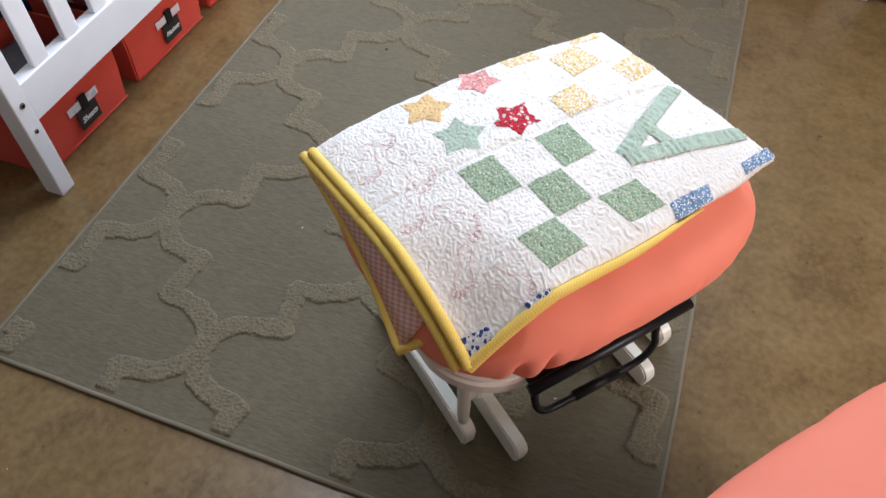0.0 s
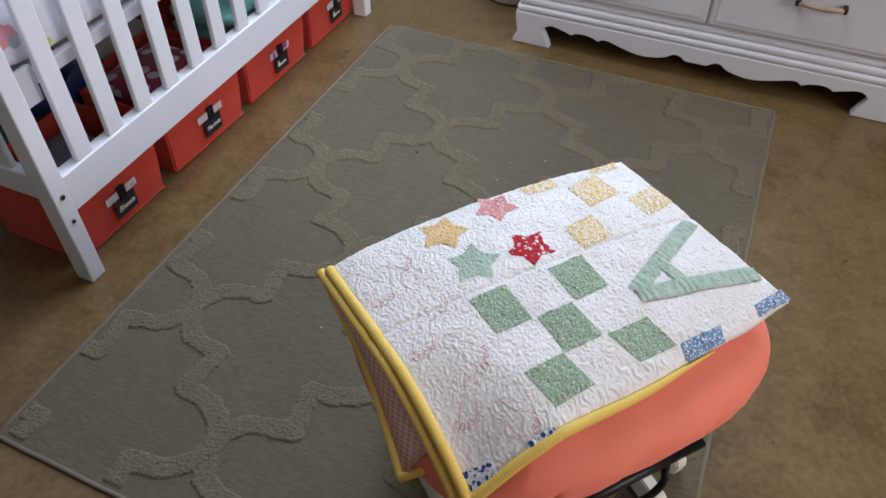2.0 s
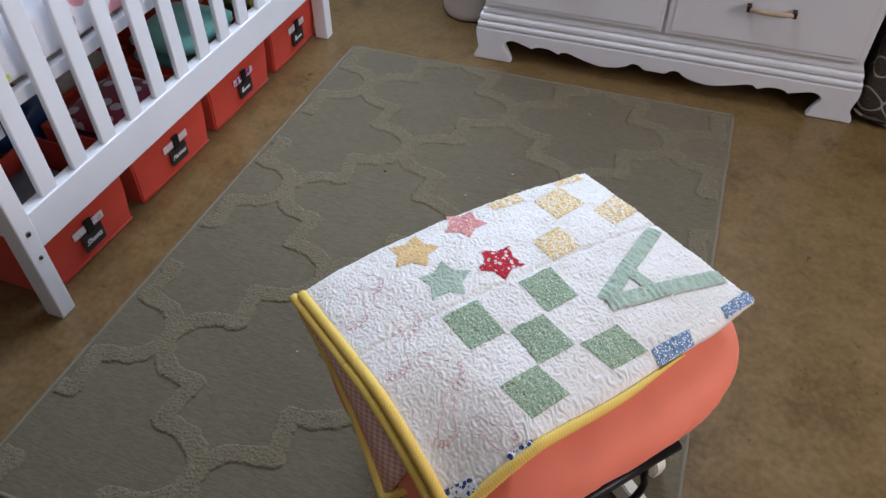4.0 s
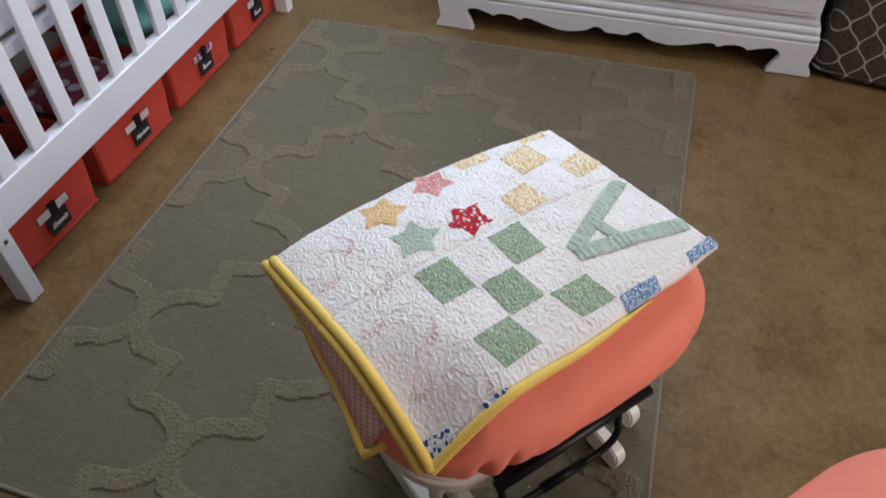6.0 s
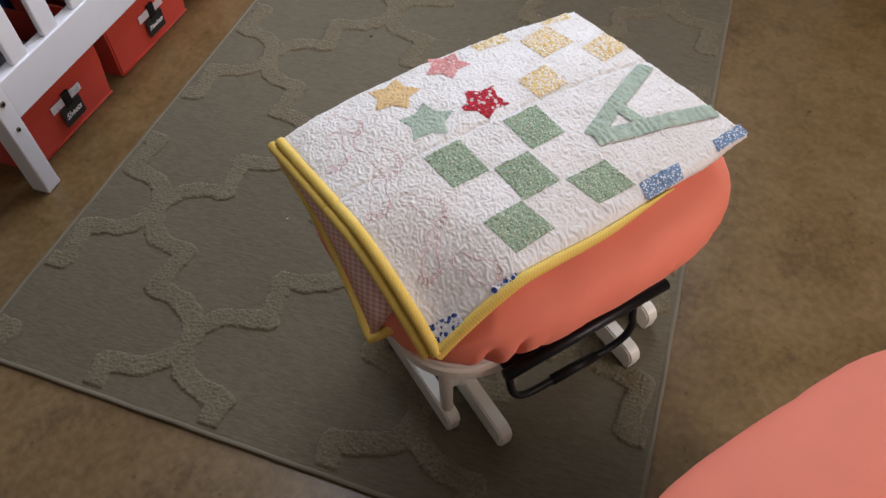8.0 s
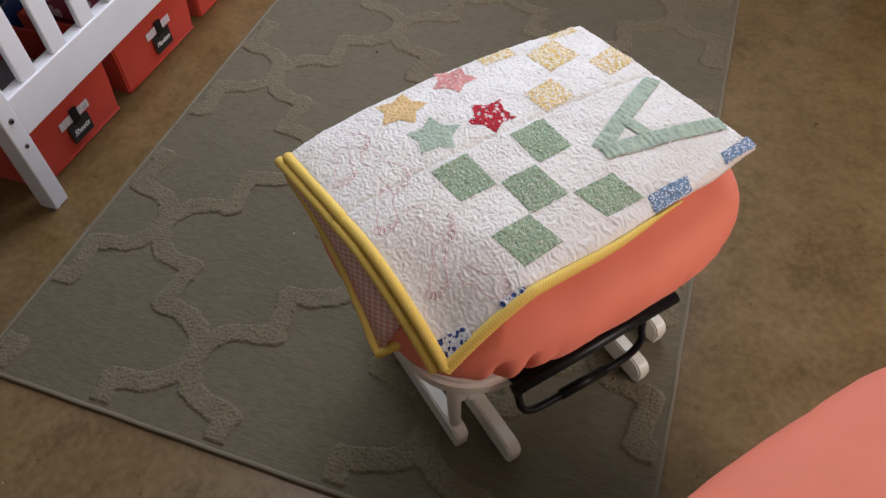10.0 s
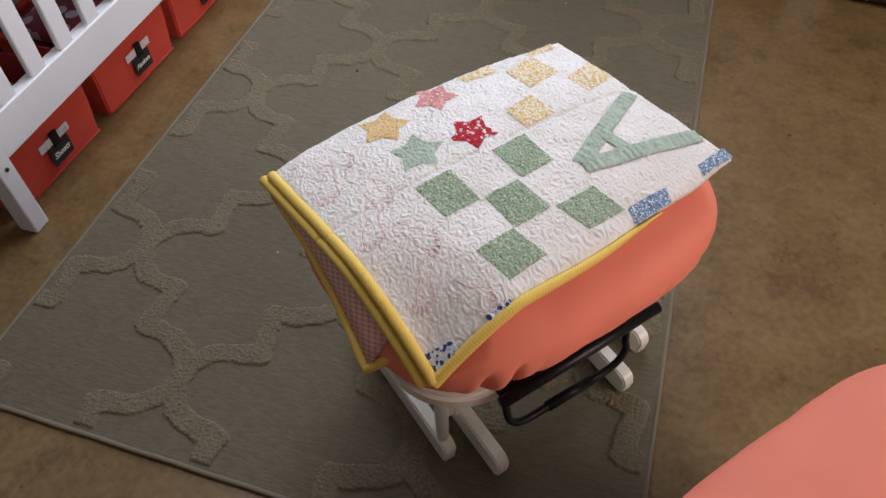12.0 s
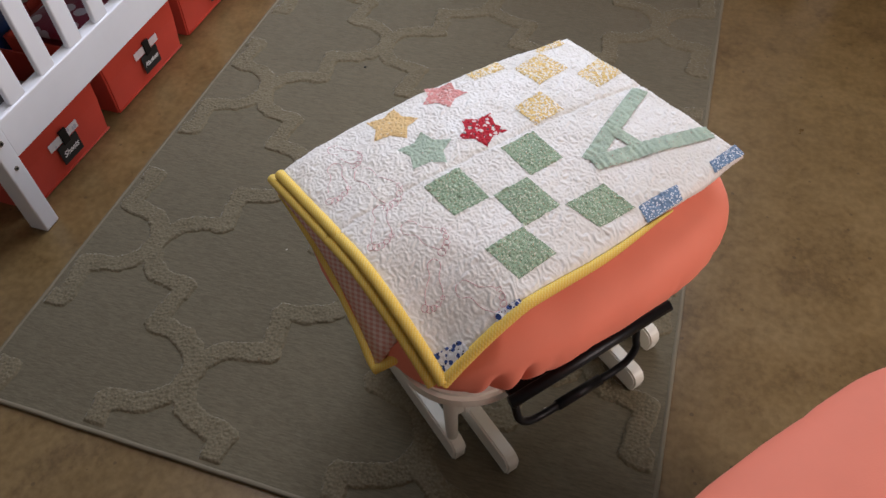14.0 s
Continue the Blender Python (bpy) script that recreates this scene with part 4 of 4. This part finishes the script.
folded_cloth("folded_blanket", "crimson fleece blanket with pale dots, folded in a red bin", (-0.405, 0.775, 0.012), (-0.185, 1.03, 0.20), CRIMSON_DOTS, 3)
folded_cloth("folded_blanket", "teal fleece blanket folded on top of a full bin", (-0.41, 1.10, 0.16), (-0.20, 1.36, 0.26), TEAL_FLEECE, 9)
folded_cloth("folded_blanket", "dark green blanket with yellow print folded in a bin", (-0.40, 1.115, 0.012), (-0.19, 1.372, 0.158), OLIVE_PRINT, 5)
folded_cloth("folded_blanket", "olive print cloths folded in a red bin", (-0.39, 1.445, 0.012), (-0.19, 1.68, 0.22), OLIVE_PRINT, 12)
folded_cloth("folded_sheets", "grey knitted sheets folded low in a red bin", (-0.40, 0.435, 0.012), (-0.19, 0.69, 0.15), GREY_KNIT, 15)
folded_cloth("folded_sheets", "ivory knitted cloth folded in a bin behind", (-0.71, 0.90, 0.012), (-0.49, 1.16, 0.16), IVORY_KNIT, 17)


def make_ring():
    ring = thing("plush_ring", "navy blue plush ring lying on folded grey cloth", "plush toy")
    pts = [(-0.528 + 0.066 * math.cos(t), 0.785 + 0.074 * math.sin(t), 0.112 + 0.036) for t in np.linspace(0, 2 * math.pi, 36, endpoint=False)]
    tube("cushion_ring", pts, 0.036, NAVY_PLUSH, ring, "", 16, True)
    folded_cloth("folded_sheets", "dark grey knitted cloth folded under a plush ring", (-0.72, 0.58, 0.002), (-0.435, 0.87, 0.110), GREY_KNIT, 19)


make_ring()

# ---------------------------------------------------------------- the dresser
DX0, DX1, DY0, DY1, DTOP = 0.412, 1.520, 1.742, 2.22, 0.86
DMID = (DX0 + DX1) / 2


def make_dresser():
    dr = thing("dresser", "white painted dresser with scalloped apron and bracket feet", "dresser")
    part("carcass", boxed((DX0 + 0.012, DY0 + 0.012, 0.115), (DX1 - 0.012, DY1, DTOP), 0.004), DRESSER_PAINT, dr)
    part("top_board", boxed((DX0 - 0.012, DY0 - 0.015, DTOP), (DX1 + 0.012, DY1, DTOP + 0.028), 0.008, 3), DRESSER_PAINT, dr)
    # stepped base moulding
    for inset, z0, z1, r in ((0.006, 0.152, 0.168, 0.006), (-0.002, 0.128, 0.1515, 0.009), (-0.007, 0.108, 0.1275, 0.008)):
        part("base_moulding", boxed((DX0 + inset, DY0 + inset, z0), (DX1 - inset, DY1, z1), r, 3), DRESSER_PAINT, dr)
    # apron: scallops mirrored about the middle, between bracket feet
    half = [(0.0, 0.056), (0.03, 0.056), (0.045, 0.066), (0.060, 0.070), (0.073, 0.067), (0.085, 0.058), (0.110, 0.049), (0.155, 0.043), (0.190, 0.047), (0.230, 0.057), (0.265, 0.067), (0.285, 0.066), (0.296, 0.059), (0.320, 0.068), (0.350, 0.071), (0.370, 0.067), (0.380, 0.061), (0.400, 0.067), (0.440, 0.077), (0.462, 0.071), (0.470, 0.058), (0.462, 0.042), (0.452, 0.022), (0.446, 0.006), (0.446, 0.001)]
    soft = [(p.x, p.y) for p in curve_through([(a, b, 0) for a, b in half], 4)]
    w = (DX1 - DX0) / 2 + 0.008
    foot = [(p.x, p.y) for p in curve_through([(w + 0.004, 0.001, 0), (w + 0.006, 0.012, 0), (w - 0.006, 0.035, 0), (w - 0.004, 0.06, 0), (w + 0.001, 0.085, 0), (w, 0.1075, 0)], 5)]
    right = [(DMID + a, b) for a, b in soft + foot]
    left = [(DMID - a, b) for a, b in (soft + foot)[::-1]]
    extrude_outline("apron", right + left[:-1], (DY0 - 0.008, DY0 + 0.018), DRESSER_PAINT, dr, "y", 0.003)
    side = [(DY0 + 0.019, 0.001), (DY0 + 0.085, 0.001), (DY0 + 0.08, 0.03), (DY0 + 0.10, 0.06), (DY0 + 0.15, 0.05), (DY1 - 0.12, 0.05), (DY1 - 0.09, 0.03), (DY1 - 0.09, 0.001), (DY1, 0.001), (DY1, 0.1075), (DY0 + 0.019, 0.1075)]
    for x in (DX0 - 0.006, DX1 - 0.014):
        extrude_outline("side_apron", side, (x, x + 0.02), DRESSER_PAINT, dr, "x", 0.002)
    # drawers, two to a row
    rows = ((0.182, 0.412), (0.424, 0.634), (0.646, 0.846))
    for z0, z1 in rows:
        for x0, x1 in ((DX0 + 0.022, DMID - 0.005), (DMID + 0.005, DX1 - 0.022)):
            dw = part("drawer", boxed((x0, DY0 - 0.001, z0), (x1, DY0 + 0.011, z1), 0.003), DRESSER_PAINT, dr)
            part("drawer_panel", boxed((x0 + 0.016, DY0 - 0.0045, z0 + 0.014), (x1 - 0.016, DY0 - 0.0012, z1 - 0.014), 0.003), DRESSER_PAINT, dw)
            c, z = (x0 + x1) / 2, (z0 + z1) / 2 + 0.004
            h = part("handle", boxed((c - 0.064, DY0 - 0.03, z - 0.008), (c - 0.052, DY0 - 0.004, z + 0.008), 0.002), BRONZE, dw, "bronze drawer pull with a tan grip")
            part("handle_end", boxed((c + 0.052, DY0 - 0.03, z - 0.008), (c + 0.064, DY0 - 0.004, z + 0.008), 0.002), BRONZE, h)
            tube("grip", [(c - 0.055, DY0 - 0.026, z), (c - 0.02, DY0 - 0.032, z - 0.001), (c + 0.02, DY0 - 0.032, z - 0.001), (c + 0.055, DY0 - 0.026, z)], 0.0065, TAN_GRIP, h, "tan wooden grip", 10)


make_dresser()

# ---------------------------------------------------------------- pot beside the dresser
def lathe(name, profile, material, parent, at, label="", sides=48):
    v, f = [], []
    for r, z in profile:
        for k in range(sides):
            t = 2 * math.pi * k / sides
            v.append((at[0] + r * math.cos(t), at[1] + r * math.sin(t), at[2] + z))
    for i in range(len(profile) - 1):
        for k in range(sides):
            j = (k + 1) % sides
            f.append((i * sides + k, i * sides + j, (i + 1) * sides + j, (i + 1) * sides + k))
    f += [tuple(range(sides))[::-1], tuple(range((len(profile) - 1) * sides, len(profile) * sides))]
    return part_np(name, v, f, material, parent, label)


pail = thing("waste_pail", "ivory round waste pail on the floor beside the dresser", "pail")
lathe("pail_body", [(0.072, 0.001), (0.088, 0.004), (0.097, 0.014), (0.101, 0.03), (0.112, 0.27), (0.116, 0.275), (0.116, 0.285), (0.108, 0.285), (0.094, 0.03), (0.05, 0.02)], POT_GLAZE, pail, (0.292, 2.035, 0))

# ---------------------------------------------------------------- patterned pouf beside the dresser
pouf = thing("pouf", "dark brown soft square fabric pouf with pale ogee lattice", "pouf", at=(1.800, 1.940, 0.001), turn=-9)
v, f = superblob(0.236, 0.236, 0.23, 7.0, 12.0, 96, 48, 0.006, 2)
v[:, 2] += 0.23
v[:, :2] *= (1.03 - 0.22 * np.clip(v[:, 2:3] - 0.06, 0, 1))
part_np("pouf_body", v, f, LATTICE, pouf)
for z, k in ((0.028, 1.005), (0.438, 0.905)):
    rim = [(x * k, y * k, z) for x, y in rounded_rect(-0.236, 0.236, -0.236, 0.236, 0.055, 8)]
    tube("piping", rim, 0.0042, LATTICE, pouf, "brown corded seam", 6, True)
# ---------------------------------------------------------------- the glider chair beside the camera
def make_chair():
    ch = thing("glider_chair", "white wooden glider chair with plump coral cushions", "chair", turn=TURN)
    v, f = superblob(0.35, 0.29, 0.105, 3.0, 2.1, 160, 44, 0.006, 21)
    v += [0.87, -1.22, 0.392]
    part_np("seat_cushion", v, f, CORAL, ch, "plump coral cotton seat cushion")
    v, f = superblob(0.29, 0.085, 0.33, 4.0, 2.6, 96, 40, 0.006, 25)
    v += [0.87, -1.56, 0.80]
    part_np("back_cushion", v, f, CORAL, ch, "plump coral cotton back cushion")
    extrude_outline("seat_frame", rounded_rect(0.565, 1.175, -1.50, -0.985, 0.05), (0.300, 0.332), CREAM_PAINT, ch, "z", 0.005)
    for u in (0.625, 1.115):
        part("floor_rail", boxed((u - 0.016, -1.56, 0.001), (u + 0.016, -1.00, 0.06), 0.008, 3), CREAM_PAINT, ch)
        for vv in (-1.46, -1.06):
            tube("post", [(u + math.copysign(0.004, u - 0.87), vv, 0.055), (u, vv, 0.18), (u, vv, 0.302)], [0.014, 0.017, 0.014], CREAM_PAINT, ch, "", 12)
        part("back_post", boxed((u - 0.015, -1.672, 0.30), (u + 0.015, -1.64, 1.10), 0.006), CREAM_PAINT, ch)
        part("side_rail", boxed((u - 0.015, -1.66, 0.268), (u + 0.015, -1.42, 0.30), 0.004), CREAM_PAINT, ch)
        # unseen boards added below the seat, to keep the floor by the ottoman dark
        part("side_panel", boxed((u - 0.009, -1.49, 0.062), (u + 0.009, -0.995, 0.298), 0.003), CREAM_PAINT, ch)
    # same for the front: an added board that blocks light under the seat
    part("front_panel", boxed((0.636, -1.008, 0.062), (1.104, -0.99, 0.298), 0.003), CREAM_PAINT, ch)
    part("back_rail", boxed((0.64, -1.67, 1.04), (1.10, -1.645, 1.10), 0.006), CREAM_PAINT, ch)
    part("cross_rail", boxed((0.641, -1.28, 0.075), (1.099, -1.25, 0.105), 0.004), CREAM_PAINT, ch)


make_chair()

# lint and grit lying on rug and floor
rng = random.Random(8)
bm = bmesh.new()
for k in range(24):
    on_rug = k < 14
    x, y = (rng.uniform(0.05, 1.15), rng.uniform(0.05, 1.6)) if on_rug else (rng.uniform(-0.1, 1.9), rng.choice((rng.uniform(-0.35, -0.04), rng.uniform(1.68, 1.72))))
    bmesh.ops.create_icosphere(bm, subdivisions=1, radius=rng.uniform(0.0008, 0.0018), matrix=pose(x, y, (RUG_T if on_rug else 0.0) + 0.0012, 0, 0, rng.uniform(0, 180)) @ Matrix.Diagonal((rng.uniform(1, 2.4), 1, 0.6, 1)))
tagged(part("lint", bm, IVORY_KNIT), "pale specks of lint on rug and floor", "lint", "", "stuff")
bm = bmesh.new()
bmesh.ops.create_icosphere(bm, subdivisions=2, radius=0.0032, matrix=Matrix.Translation((0.364, 1.078, RUG_T + 0.002)) @ Matrix.Diagonal((1, 1.2, 0.7, 1)))
tagged(part("dark_crumb", bm, BLACK_CARD), "small dark crumb lying on the rug", "crumb")

# every thing's handle goes to the middle of its base
bpy.context.view_layer.update()
for ob in [o for o in scene.objects if o.type == "EMPTY" and o.parent is None]:
    inv = ob.matrix_world.inverted()
    pts = np.array([(inv @ c.matrix_world @ Vector(p))[:] for c in ob.children_recursive for p in c.bound_box])
    if len(pts):
        lo, hi = pts.min(0), pts.max(0)
        off = Vector(((lo[0] + hi[0]) / 2, (lo[1] + hi[1]) / 2, lo[2]))
        for c in ob.children:
            c.location = c.location - off
        ob.matrix_world = ob.matrix_world @ Matrix.Translation(off)
